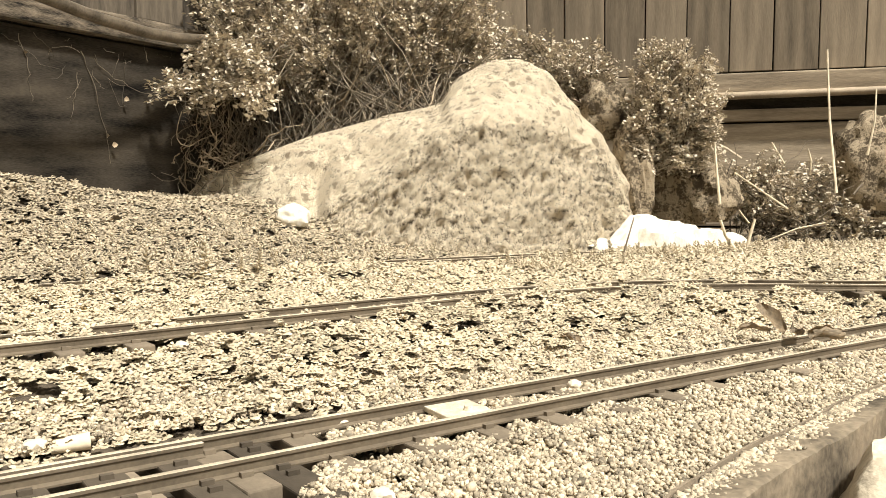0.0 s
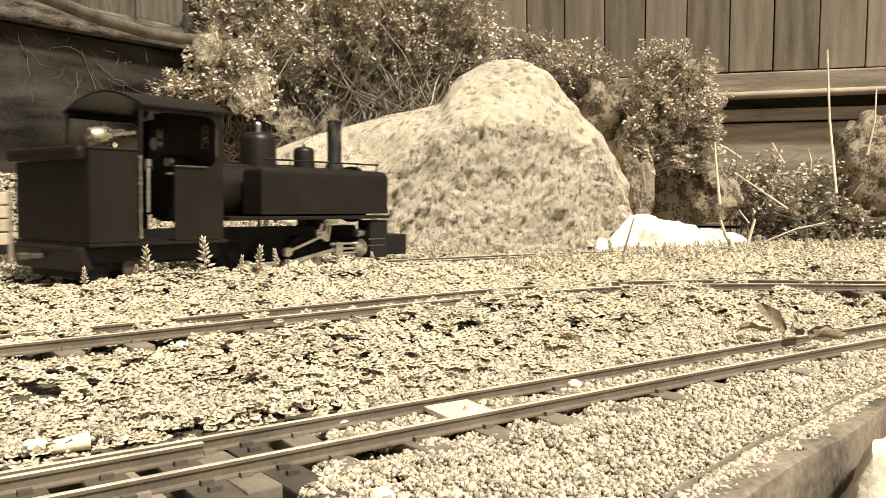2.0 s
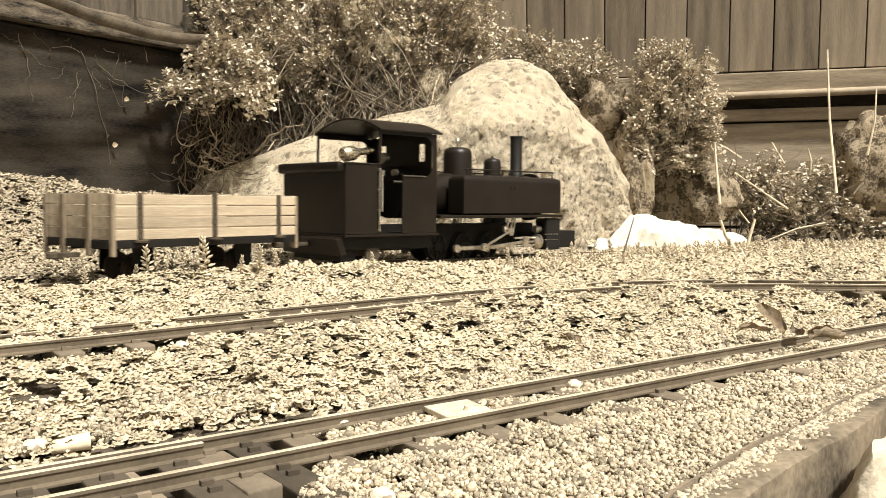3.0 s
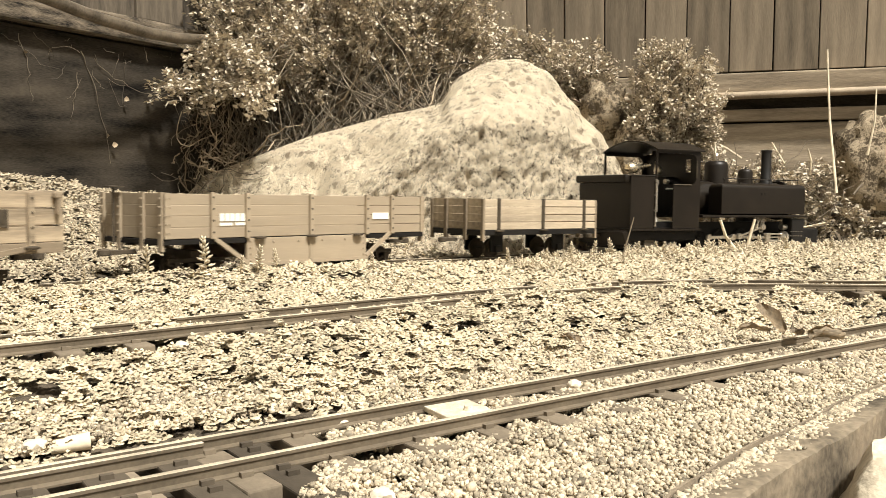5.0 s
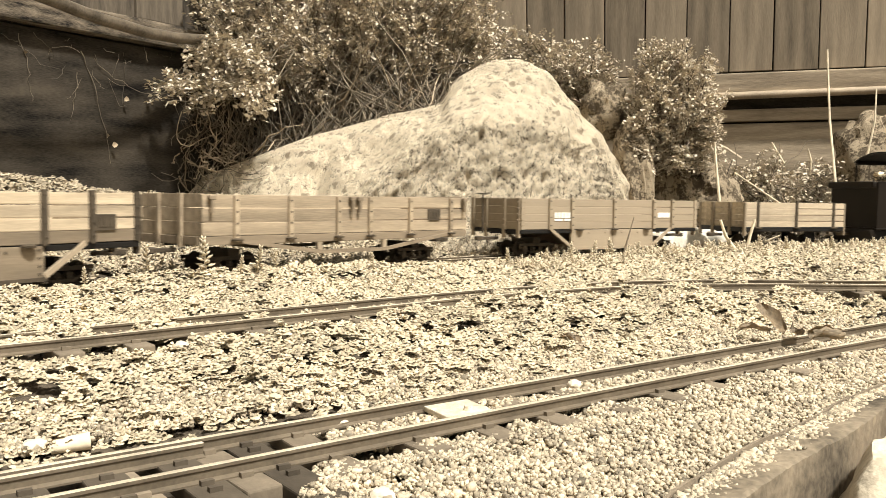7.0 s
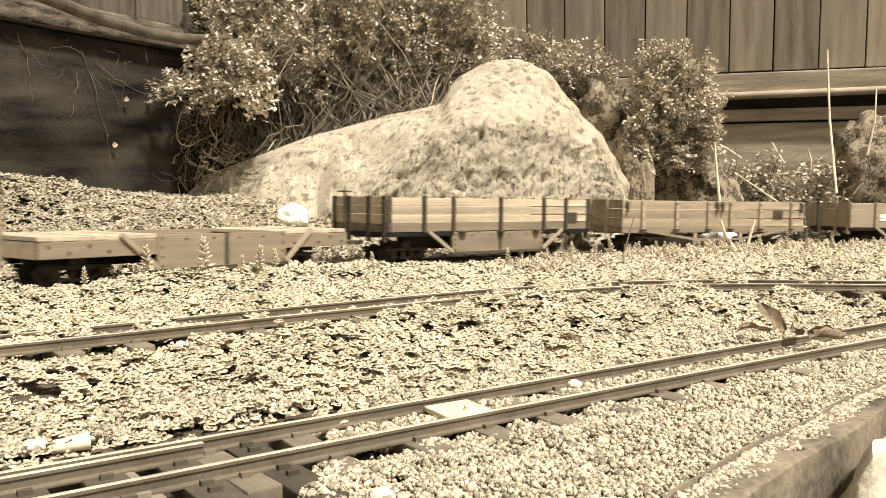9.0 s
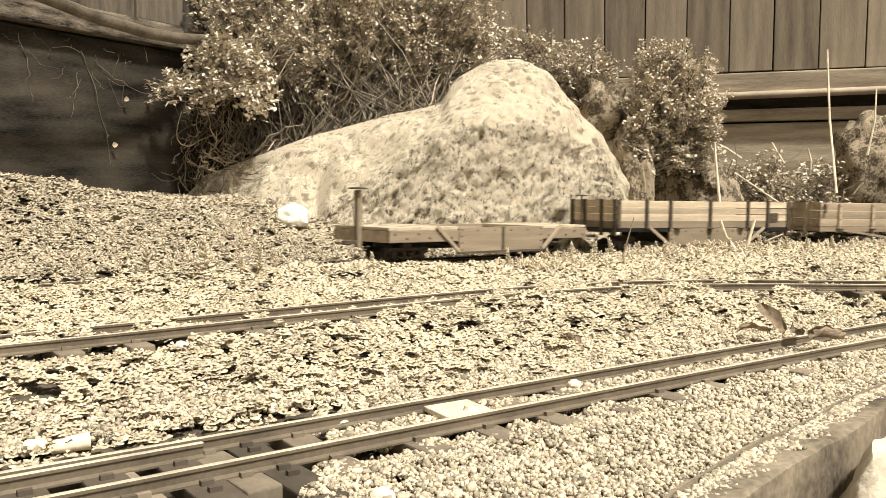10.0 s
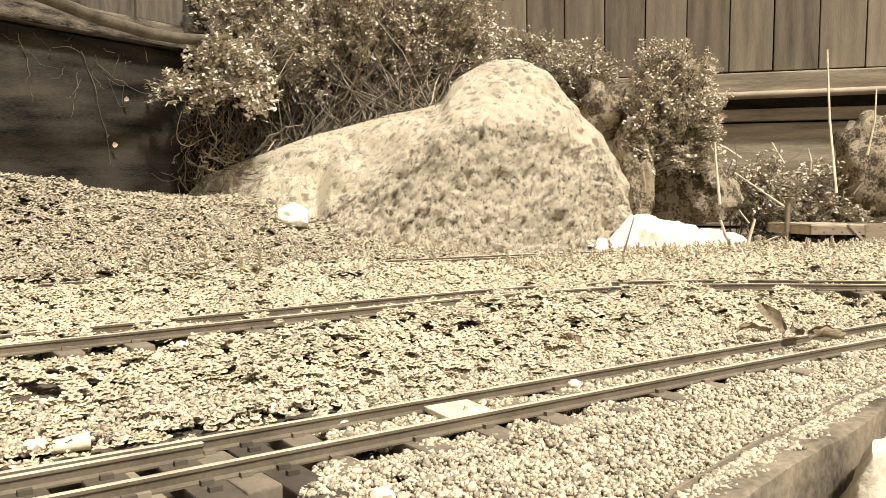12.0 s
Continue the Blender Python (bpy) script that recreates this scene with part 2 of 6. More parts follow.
def scatter(name, base, tris, mats, material, flat=False):
    """Many copies of one small shape, joined; mats: an (n, 3, 4) array of placements."""
    base, tris, mats = np.asarray(base, float), np.asarray(tris, int), np.asarray(mats, float)
    n, k = len(mats), len(base)
    v = np.einsum("nij,kj->nki", mats[:, :, :3], base) + mats[:, None, :, 3]
    f = (tris[None] + (np.arange(n) * k)[:, None, None]).reshape(-1, 3)
    me = bpy.data.meshes.new(name)
    me.vertices.add(n * k)
    me.vertices.foreach_set("co", v.ravel())
    me.loops.add(f.size)
    me.loops.foreach_set("vertex_index", f.ravel())
    me.polygons.add(len(f))
    me.polygons.foreach_set("loop_start", np.arange(len(f)) * 3)
    if not flat:
        me.polygons.foreach_set("use_smooth", np.ones(len(f), bool))
    me.update(calc_edges=True)
    me.validate()
    me.materials.append(material)
    return new(name, me)


def placements(pos, yaw, tilt, tilt_dir, size):
    """Turn about z, lean towards tilt_dir, scale: an (n, 3, 4) array."""
    n = len(pos)
    cy, sy, ct, st = np.cos(yaw), np.sin(yaw), np.cos(tilt), np.sin(tilt)
    z, o = np.zeros(n), np.ones(n)
    rz = np.array([[cy, -sy, z], [sy, cy, z], [z, z, o]]).transpose(2, 0, 1)
    ax, ay = -np.sin(tilt_dir), np.cos(tilt_dir)
    c1 = 1 - ct
    rt = np.array([[ct + ax * ax * c1, ax * ay * c1, ay * st], [ax * ay * c1, ct + ay * ay * c1, -ax * st], [-ay * st, ax * st, ct]]).transpose(2, 0, 1)
    size = np.asarray(size, float).reshape(n, -1) * np.ones((1, 3))
    r = rt @ rz * size[:, None, :]
    return np.concatenate([r, np.asarray(pos)[:, :, None]], axis=2)


RNG = np.random.default_rng(7)
# ---- plan: three tracks, the bed's edge, the slope of the ground ----
def value_noise(x, y, scale, seed=0):
    """Smooth noise in 0..1 over the plan."""
    x, y = np.asarray(x, float) * scale + 37.1 * seed, np.asarray(y, float) * scale + 11.7 * seed
    xi, yi = np.floor(x), np.floor(y)
    fx, fy = x - xi, y - yi
    fx, fy = fx * fx * (3 - 2 * fx), fy * fy * (3 - 2 * fy)

    def rnd(a, b):
        s = np.sin(a * 127.1 + b * 311.7 + seed * 17.3) * 43758.5453
        return s - np.floor(s)
    return (rnd(xi, yi) * (1 - fx) + rnd(xi + 1, yi) * fx) * (1 - fy) + (rnd(xi, yi + 1) * (1 - fx) + rnd(xi + 1, yi + 1) * fx) * fy


def ramp(a, b, x):
    t = np.clip((np.asarray(x, float) - a) / (b - a), 0, 1)
    return t * t * (3 - 2 * t)


def spline(points, step=0.01):
    """A smooth line through plan points."""
    p = [Vector(q) for q in points]
    p = [2 * p[0] - p[1]] + p + [2 * p[-1] - p[-2]]
    out = []
    for a, b, c, d in zip(p, p[1:], p[2:], p[3:]):
        n = max(2, int((c - b).length / step))
        for i in range(n):
            t = i / n
            out.append(0.5 * ((2 * b) + (c - a) * t + (2 * a - 5 * b + 4 * c - d) * t * t + (3 * b - a - 3 * c + d) * t ** 3))
    out.append(p[-2])
    return np.array([tuple(q) for q in out])


CX, CY, R_NEAR, R_LINE = 1.1885, -0.2875, 1.749, 1.804     # the main line's curve
GAUGE = 0.032
NEAR_Z, LOOP_Z = 0.0105, 0.027                             # railheads of the near and the overgrown track


def line_z(s):
    return 0.017 - 0.015 * (np.asarray(s) + 1.31)


def line_at(s, out=0.0):
    """A place on the main line, s metres along it and out metres to its outer side."""
    a, r = s / R_NEAR, R_LINE + out
    return CX + r * math.sin(a), CY + r * math.cos(a)


def near_y(x):
    return 0.350 + 0.716 * x - 0.06 * x * x


LOOP = spline([(-0.55, 0.16), (-0.40, 0.285), (-0.223, 0.415), (-0.06, 0.548), (0.085, 0.650), (0.25, 0.708), (0.45, 0.722), (0.8, 0.70), (1.2, 0.62)])
NEAR = np.array([(x, near_y(x)) for x in np.arange(-0.5, 0.9, 0.01)])
EDGE = spline([(-0.45, -0.26), (-0.043, 0.09), (0.037, 0.196), (0.099, 0.276), (0.157, 0.337), (0.222, 0.402), (0.41, 0.545), (0.8, 0.79), (1.6, 1.0)])


def from_line(x, y):
    """Distance to the outer side of the main line, and the place along it."""
    return np.hypot(x - CX, y - CY) - R_LINE, np.arctan2(x - CX, y - CY) * R_NEAR


def off_path(path, x, y):
    """Signed distance from a plan line, positive on its left."""
    x, y = np.atleast_1d(x).astype(float), np.atleast_1d(y).astype(float)
    path = np.concatenate([path[::3], path[-1:]])
    best, sign = np.full(x.shape, 9.0), np.ones(x.shape)
    for (ax, ay), (bx, by) in zip(path[:-1], path[1:]):
        dx, dy = bx - ax, by - ay
        t = np.clip(((x - ax) * dx + (y - ay) * dy) / (dx * dx + dy * dy), 0, 1)
        d = np.hypot(x - ax - t * dx, y - ay - t * dy)
        k = d < best
        best = np.where(k, d, best)
        sign = np.where(k, np.where(dx * (y - ay) - dy * (x - ax) > 0, 1.0, -1.0), sign)
    return best * sign


def land(x, y):
    """Height of the bed's surface."""
    x, y = np.asarray(x, float), np.asarray(y, float)
    d = (y - near_y(np.clip(x, -0.6, 1.2))) * 0.813
    z = np.interp(d, [-0.1, 0.0, 0.04, 0.12, 0.2, 0.4], [0.0025, 0.0035, 0.005, 0.0175, 0.0225, 0.013])
    v, s = from_line(x, y)
    s = np.clip(s, -4.8, 3.5)
    w = ramp(0.17, 0.05, np.abs(v))
    z = z * (1 - w) + (line_z(s) - 0.008) * w
    z = np.where(v > 0.1, line_z(s) - 0.008, z)
    amp = np.interp(x, [-0.62, -0.5, -0.42, -0.25, -0.1, 0.0, 0.25], [0.116, 0.082, 0.076, 0.088, 0.060, 0.034, 0.004])
    z = z + amp * ramp(0.05, 0.50, v)
    z = z + 0.013 * np.exp(-((v + 0.085) / 0.035) ** 2) * ramp(0.05, -0.15, x)
    z = z + 0.010 * np.exp(-((v + 0.08) / 0.04) ** 2) * ramp(0.10, 0.30, x)
    return z + 0.004 * (value_noise(x, y, 14, 3) - 0.5) * ramp(0.035, 0.08, np.abs(d))


# ---- ground: one sheet to the horizon ----
def build_ground():
    far = [3.0, 6.0, 15.0, 50.0, 200.0, 800.0]
    xs = np.array([-f for f in reversed(far)] + list(np.arange(-1.3, 3.1, 0.02)) + far)
    ys = np.array([-f for f in reversed(far)] + list(np.arange(-2.2, 2.5, 0.02)) + far)
    gx, gy = np.meshgrid(xs, ys)
    z = land(gx, gy) - 0.004
    inside = (off_path(EDGE, gx.ravel(), gy.ravel()) > 0.006).reshape(gx.shape)
    inside &= (gx > -1.35) & (gx < 2.0) & (gy > -0.5) & (gy < 2.6)
    v, s = from_line(gx, gy)
    w = ramp(0.22, 0.08, np.abs(v)) * ((s > -4.8) & (s < 3.5))
    low = -0.085 + 0.004 * value_noise(gx, gy, 30, 5)
    z = np.where(inside, z, low * (1 - w) + (line_z(np.clip(s, -4.8, 3.5)) - 0.010) * w)
    ny, nx = gx.shape
    faces = [(j * nx + i, j * nx + i + 1, (j + 1) * nx + i + 1, (j + 1) * nx + i) for j in range(ny - 1) for i in range(nx - 1)]
    ob = mesh_of("ground", np.stack([gx.ravel(), gy.ravel(), z.ravel()], 1), faces, M_SOIL)
    ob.data.polygons.foreach_set("use_smooth", [True] * len(faces))
    tagged(ob, "dark soil and grit of the raised garden bed", "ground", kind="structure")


build_ground()


# ---- tracks ----
def sweep(profile, path, zs, side=0.0):
    """A section carried along a plan line; side: offset to its left."""
    bm = bmesh.new()
    t = np.gradient(path, axis=0)
    t /= np.linalg.norm(t, axis=1)[:, None]
    nrm = np.stack([-t[:, 1], t[:, 0]], 1)
    rows = []
    for p, n, z in zip(path, nrm, zs):
        rows.append([bm.verts.new((p[0] + n[0] * (side + a), p[1] + n[1] * (side + a), z + b)) for a, b in profile])
    k = len(profile)
    for r, q in zip(rows, rows[1:]):
        for i in range(k):
            bm.faces.new((r[i], q[i], q[(i + 1) % k], r[(i + 1) % k]))
    bm.faces.new(rows[0])
    bm.faces.new(list(reversed(rows[-1])))
    bmesh.ops.recalc_face_normals(bm, faces=bm.faces)
    return bm


RAIL = [(-0.0026, -0.0056), (0.0026, -0.0056), (0.0026, -0.0049), (0.0007, -0.0042), (0.0007, -0.0018), (0.0013, -0.0013),
        (0.0013, -0.0002), (0.0009, 0), (-0.0009, 0), (-0.0013, -0.0002), (-0.0013, -0.0013), (-0.0007, -0.0018), (-0.0007, -0.0042), (-0.0026, -0.0049)]


def sleeper_mesh(length, width=0.0125, depth=0.006, material=None):
    bm = bmesh.new()
    box(bm, -width / 2, width / 2, -length / 2, length / 2, -depth, 0, 0.0008)
    for y in (-GAUGE / 2, GAUGE / 2):
        for k in (-1, 1):
            box(bm, -0.0022, 0.0022, y + k * 0.0036 - 0.0011, y + k * 0.0036 + 0.0011, 0, 0.0017)
    me = bpy.data.meshes.new("sleeper")
    bm.to_mesh(me)
    bm.free()
    me.materials.append(material or M_SLEEPER)
    return me


def railheads(ob):
    """Bright running surface on a rail's top faces."""
    ob.data.materials.append(M_RAILHEAD)
    for p in ob.data.polygons[:-2]:
        if p.index % len(RAIL) in (6, 7, 8):
            p.material_index = 1
    return ob


def track(name, path, zs, label, spacing, length, first=0.0, wobble=0.0, rails=True):
    root = empty(name)
    tagged(root, label, "railway track")
    for side in (-GAUGE / 2, GAUGE / 2):
        railheads(smooth(part("rail", sweep(RAIL, path, zs, side), M_RAIL, root), 30))
    me = sleeper_mesh(length)
    d = np.r_[0, np.cumsum(np.linalg.norm(np.diff(path, axis=0), axis=1))]
    s = first
    while s < d[-1]:
        x, y, z = np.interp(s, d, path[:, 0]), np.interp(s, d, path[:, 1]), np.interp(s, d, zs)
        x2, y2 = np.interp(s + 0.004, d, path[:, 0]), np.interp(s + 0.004, d, path[:, 1])
        yaw = math.degrees(math.atan2(y2 - y, x2 - x)) + random.uniform(-2, 2) * wobble
        share("sleeper", me, root, pose(x, y, z - 0.0056, random.uniform(-1, 1) * wobble, 0, yaw))
        s += spacing * random.uniform(1 - 0.05 * wobble, 1 + 0.05 * wobble)
    return root


near_track = track("garden_railway_track", NEAR, np.full(len(NEAR), NEAR_Z), "weathered bronze rails on dark sleepers in pale gravel", 0.0345, 0.068, 0.01, 1.0)
loop_track = track("overgrown_track", LOOP, LOOP_Z - 0.004 * ramp(0.12, 0.40, LOOP[:, 0]), "narrow rails half buried in pale stonecrop", 0.0345, 0.062, 0.0, 1.0)
MAIN = np.array([line_at(s) for s in np.arange(-4.6, 3.3, 0.02)])
MAIN_Z = line_z(np.arange(-4.6, 3.3, 0.02))
main_track = track("main_line_track", MAIN, MAIN_Z, "curved main line rails sunk among stonecrop leaves", 0.0345, 0.062, 0.0, 1.0)

# the turnout's blade beside the far rail, its long timbers and the pale plate between the rails
k = NEAR[:, 0] < -0.072
railheads(part("switch_blade", sweep(RAIL, NEAR[k], np.full(k.sum(), NEAR_Z - 0.0004), GAUGE / 2 - 0.0046), M_RAIL, near_track, "point blade lying against the stock rail"))
timber = sleeper_mesh(0.092, 0.014, 0.008, M_TIMBER)
for x in (-0.235, -0.205, -0.176, -0.150, -0.128, -0.108, -0.088, -0.066):
    share("switch_timber", timber, near_track, pose(x + 0.004, near_y(x) - 0.006, NEAR_Z - 0.0054, 0, 0, 35 + random.uniform(-2, 2)))


def build_plate():
    bm = box(bmesh.new(), -0.0115, 0.0115, -0.0125, 0.0125, -0.0012, 0.0012, 0.0005)
    rod(bm, (0.002, -0.002, 0.0012), (0.002, -0.002, 0.003), 0.0022, 0.0018)
    ob = part("cover_plate", bm, M_PAVE)
    ob.matrix_basis = pose(0.008, near_y(0.008) + 0.001, NEAR_Z - 0.0040, 2, 0, 33)
    tagged(ob, "pale flat metal plate with a screw between the rails", "plate")


build_plate()


# ---- edging, path stone ----
def build_edging():
    line = EDGE[(EDGE[:, 0] > -0.1) & (EDGE[:, 0] < 0.7)]
    d = np.r_[0, np.cumsum(np.linalg.norm(np.diff(line, axis=0), axis=1))]
    fine = np.arange(0, d[-1], 0.003)
    line = np.stack([np.interp(fine, d, line[:, 0]), np.interp(fine, d, line[:, 1])], 1)
    zs = 0.0058 + 0.0012 * (value_noise(line[:, 0], line[:, 1], 25, 2) - 0.5)
    prof = [(-0.009, -0.095), (0.007, -0.095), (0.007, -0.0005), (0.004, 0.0002), (0.001, 0.0006), (-0.003, 0.0008), (-0.007, 0.0008), (-0.0088, 0.0004), (-0.009, -0.0012), (-0.009, -0.006), (-0.009, -0.012), (-0.009, -0.025), (-0.009, -0.05)]
    bm = sweep(prof, line, zs)
    for v in bm.verts:
        k = noise.noise(v.co * 60) * 0.0008 + noise.noise(v.co * 190) * 0.0011 + noise.noise(v.co * 420) * 0.0008
        v.co += Vector((0.72 * k * 0.5, -0.69 * k * 0.5, k))
    ob = smooth(part("bed_edging", bm, M_EDGE), 28)
    tagged(ob, "worn timber edging board round the raised bed", "edging", kind="structure")


build_edging()


def build_lath():
    """A thin dark lath standing just proud along the inside of the edging."""
    line = EDGE[(EDGE[:, 0] > 0.03) & (EDGE[:, 0] < 0.55)]
    zs = 0.0058 + 0.0036 * (value_noise(line[:, 0], line[:, 1], 45, 12) - 0.45)
    bm = sweep([(-0.0007, -0.02), (0.0009, -0.02), (0.0009, 0.0), (-0.0007, 0.0004)], line, zs, 0.0105)
    tagged(part("edging_lath", bm, M_SLEEPER), "thin dark lath along the inside of the edging board", "lath", kind="structure")


build_lath()


def lump(name, centre, size, material, seed, rough=0.25, label="", category="rock", turn=0.0, sub=4, freq=1.6, kind=""):
    """A broken stone: a ball cut by noise into facets and hollows."""
    bm = bmesh.new()
    bmesh.ops.create_icosphere(bm, subdivisions=sub, radius=1)
    o = Vector((seed * 3.1, seed * 1.7, seed * 5.3))
    for v in bm.verts:
        p = v.co.copy()
        d = 1 + rough * noise.noise(p * freq + o) + rough * 0.5 * noise.noise(p * freq * 2.7 + o) + rough * 0.22 * noise.noise(p * freq * 8 + o)
        q = noise.voronoi(p * freq * 0.9 + o)[0][0]
        v.co = p * (d - rough * 0.5 * q + rough * 0.3)
        v.co.z = max(v.co.z, -0.75)
    ob = part(name, bm, material)
    ob.scale = size
    me = ob.data
    me.transform(Matrix.Diagonal((*size, 1)))
    ob.scale = (1, 1, 1)
    ob.matrix_basis = pose(*centre, 0, 0, turn)
    smooth(ob, 35)
    tagged(ob, label, category, kind=kind)
    return ob


lump("paving_stone", (0.1925, 0.301, -0.062), (0.105, 0.052, 0.078), M_PAVE, 3, 0.12, "pale rough stone beside the bed edging", "stone", 54, 5, 2.2)


# ---- boulder ----
def build_boulder():
    us = np.linspace(-0.445, 0.345, 300)
    ridge = np.interp(us, [-0.445, -0.41, -0.36, -0.293, -0.225, -0.158, -0.09, -0.03, 0.0, 0.012, 0.035, 0.066, 0.09, 0.125, 0.145, 0.165, 0.198, 0.222, 0.25, 0.28, 0.32, 0.345],
                      [0.090, 0.128, 0.146, 0.171, 0.196, 0.214, 0.232, 0.243, 0.255, 0.279, 0.300, 0.317, 0.327, 0.325, 0.318, 0.307, 0.275, 0.246, 0.224, 0.190, 0.13, 0.03])
    shelf = np.interp(us, [-0.43, -0.20, -0.175, -0.10, -0.054, 0.0, 0.065, 0.18, 0.26, 0.345], [0.02, 0.025, 0.070, 0.125, 0.165, 0.190, 0.212, 0.195, 0.165, 0.02])
    front = np.interp(us, [-0.445, -0.3, -0.15, 0.0, 0.1, 0.2, 0.27, 0.345], [1.43, 1.30, 1.25, 1.23, 1.255, 1.315, 1.365, 1.42])
    foot = np.interp(us, [-0.43, -0.2, 0.0, 0.345], [0.05, 0.02, -0.02, -0.04])
    verts, faces, n_low, n_up, n_back, top = [], [], 54, 64, 12, 1.47
    for u, r, s, f, g in zip(us, ridge, shelf, front, foot):
        s = min(s, r - 0.02)
        col = []
        for i in range(n_low):
            k = i / n_low
            col.append((u, f + 0.05 * k ** 1.5, g + (s - g) * k))
        for i in range(n_up):
            k = i / n_up
            col.append((u, f + 0.05 + (top - f - 0.05) * k, s + (r - s) * (math.sin(k * math.pi / 2) * 0.45 + k * 0.55)))
        for i in range(n_back + 1):
            k = i / n_back
            col.append((u, top + 0.25 * k, r - (r + 0.03) * k ** 1.6))
        for j, c in enumerate(col):
            p = Vector(c)
            low = min(1.0, max(0.0, (n_low + 6 - j) / 8)) * min(1.0, max(0.0, (u + 0.22) / 0.05))
            a = noise.noise(p * 9) * 0.022 + noise.noise(p * 22) * 0.012
            a += noise.noise(p * 60) * (0.0045 + 0.0025 * low) + noise.noise(p * 140) * (0.0016 + 0.0050 * low)
            a += noise.noise(Vector((p.x * 190, p.y * 190, p.z * 110))) * (0.0012 + 0.0060 * low) - 0.006 * low * (abs(noise.noise(p * 30 + Vector((7, 3, 1)))) < 0.06)
            ends = min(1, (u + 0.445) / 0.05, (0.345 - u) / 0.04)
            keep = 0.22 if j > n_low + n_up - 10 else 1
            verts.append((p.x + a * 0.4, p.y - a * 0.8 * max(0.2, ends), p.z + a * 0.5 * keep))
    n = n_low + n_up + n_back + 1
    for i in range(len(us) - 1):
        for j in range(n - 1):
            faces.append((i * n + j, (i + 1) * n + j, (i + 1) * n + j + 1, i * n + j + 1))
    ob = mesh_of("boulder", verts, faces, M_ROCK)
    ob.data.materials.append(M_ROCK_ROUGH)
    for p in ob.data.polygons:
        c = Vector(p.center)
        edge = n_low + 7 * noise.noise(c * 16) + 6 * noise.noise(c * 55) + 4 * noise.noise(c * 120)
        p.material_index = 1 if p.index % (n - 1) < edge and c.x > -0.20 + 0.03 * noise.noise(c * 20) else 0
        p.use_smooth = True
    tagged(ob, "big pale conglomerate boulder with a dark lichen-crusted face", "boulder")


build_boulder()


def spot(c, r, y):
    """The point seen in direction (c, r) of the view at plan depth y; c and r are in thousandths of the picture's width from its middle."""
    a, b = c / 1000 * 1.0413, -r / 1000 * 1.0413
    k, q = math.cos(radians(PITCH)), math.sin(radians(PITCH))
    w = (a, k + b * q, b * k - q)
    return Vector((w[0] * y / w[1], y, ZC + w[2] * y / w[1]))


lump("white_stone", spot(-170, -36, 1.235), (0.025, 0.02, 0.019), M_WHITE_STONE, 4, 0.18, "small white quartz stone at the foot of the boulder", "stone", 0, 4)
def build_white_rock():
    """A low broken slab, highest at one end, with ledges."""
    us, verts, faces, nv = np.linspace(0, 1, 60), [], [], 26
    base, way = spot(166, 2, 1.345), spot(338, 2, 1.53) - spot(166, 2, 1.345)
    side = Vector((-way.y, way.x, 0)).normalized()
    high = np.interp(us, [0, 0.08, 0.13, 0.22, 0.27, 0.33, 0.45, 0.62, 0.66, 0.80, 0.95, 1], [0.004, 0.020, 0.014, 0.040, 0.056, 0.054, 0.044, 0.038, 0.026, 0.026, 0.018, 0.002])
    for u, h in zip(us, high):
        for k in range(nv):
            a = math.pi * k / (nv - 1)
            c = base + way * u + side * (0.026 * -math.cos(a)) * (0.55 + 0.45 * math.sin(math.pi * u))
            c.z = base.z - 0.012 + (h + 0.012) * min(1.0, 1.25 * math.sin(a)) ** 0.8
            q = 0.008 * noise.noise(c * 45) + 0.004 * noise.noise(c * 110) - 0.004 * round(2.4 * noise.noise(Vector((c.x * 14, c.y * 14, c.z * 70)))) * 0.6
            verts.append(c + Vector((0.2, -0.7, 0.55)) * q)
    for i in range(len(us) - 1):
        for k in range(nv - 1):
            o = i * nv + k
            faces.append((o, o + nv, o + nv + 1, o + 1))
    ob = smooth(mesh_of("white_rock", verts, faces, M_WHITE_STONE), 30)
    tagged(ob, "bleached white broken rock lying behind the rails", "rock")


build_white_rock()
lump("rock", spot(210, -62, 1.50), (0.034, 0.05, 0.125), M_ROCK_GREY, 14, 0.3, "tall grey rock leaning on the boulder", "rock", 15)
lump("rock", spot(180, -150, 1.62), (0.042, 0.05, 0.060), M_ROCK_GREY, 15, 0.35, "grey angular rock behind the boulder", "rock", 40)
lump("rock", spot(264, -62, 1.62), (0.075, 0.05, 0.075), M_ROCK_GREY, 16, 0.3, "brown weathered rock under the small bush", "rock", 5)
lump("rock", spot(300, -58, 1.60), (0.05, 0.05, 0.06), M_ROCK_GREY, 17, 0.3, "brown weathered rock among dry stems", "rock", 60)
lump("rock", spot(487, -92, 1.66), (0.078, 0.06, 0.110), M_ROCK_GREY, 18, 0.3, "tall weathered rock against the retaining boards", "rock", 25)


# ---- retaining wall and fence ----
LA, LD = Vector((-0.625, 1.2, 0)), Vector((0.531, 0.847, 0))       # the side wall's line
BA, BD = Vector((0.481, 2.0524, 0)), Vector((0.9497, -0.3134, 0))    # the back fence's line
BACK_LEAN = 4.5


def on_line(a, d, s, z=0.0, lean=0.0):
    """A frame with x along a wall, y away from the garden, z up; s metres along it."""
    p = a + d * s
    return Matrix.Translation((p.x, p.y, z)) @ Matrix.Rotation(math.atan2(d.y, d.x), 4, "Z") @ Matrix.Rotation(radians(lean), 4, "X")


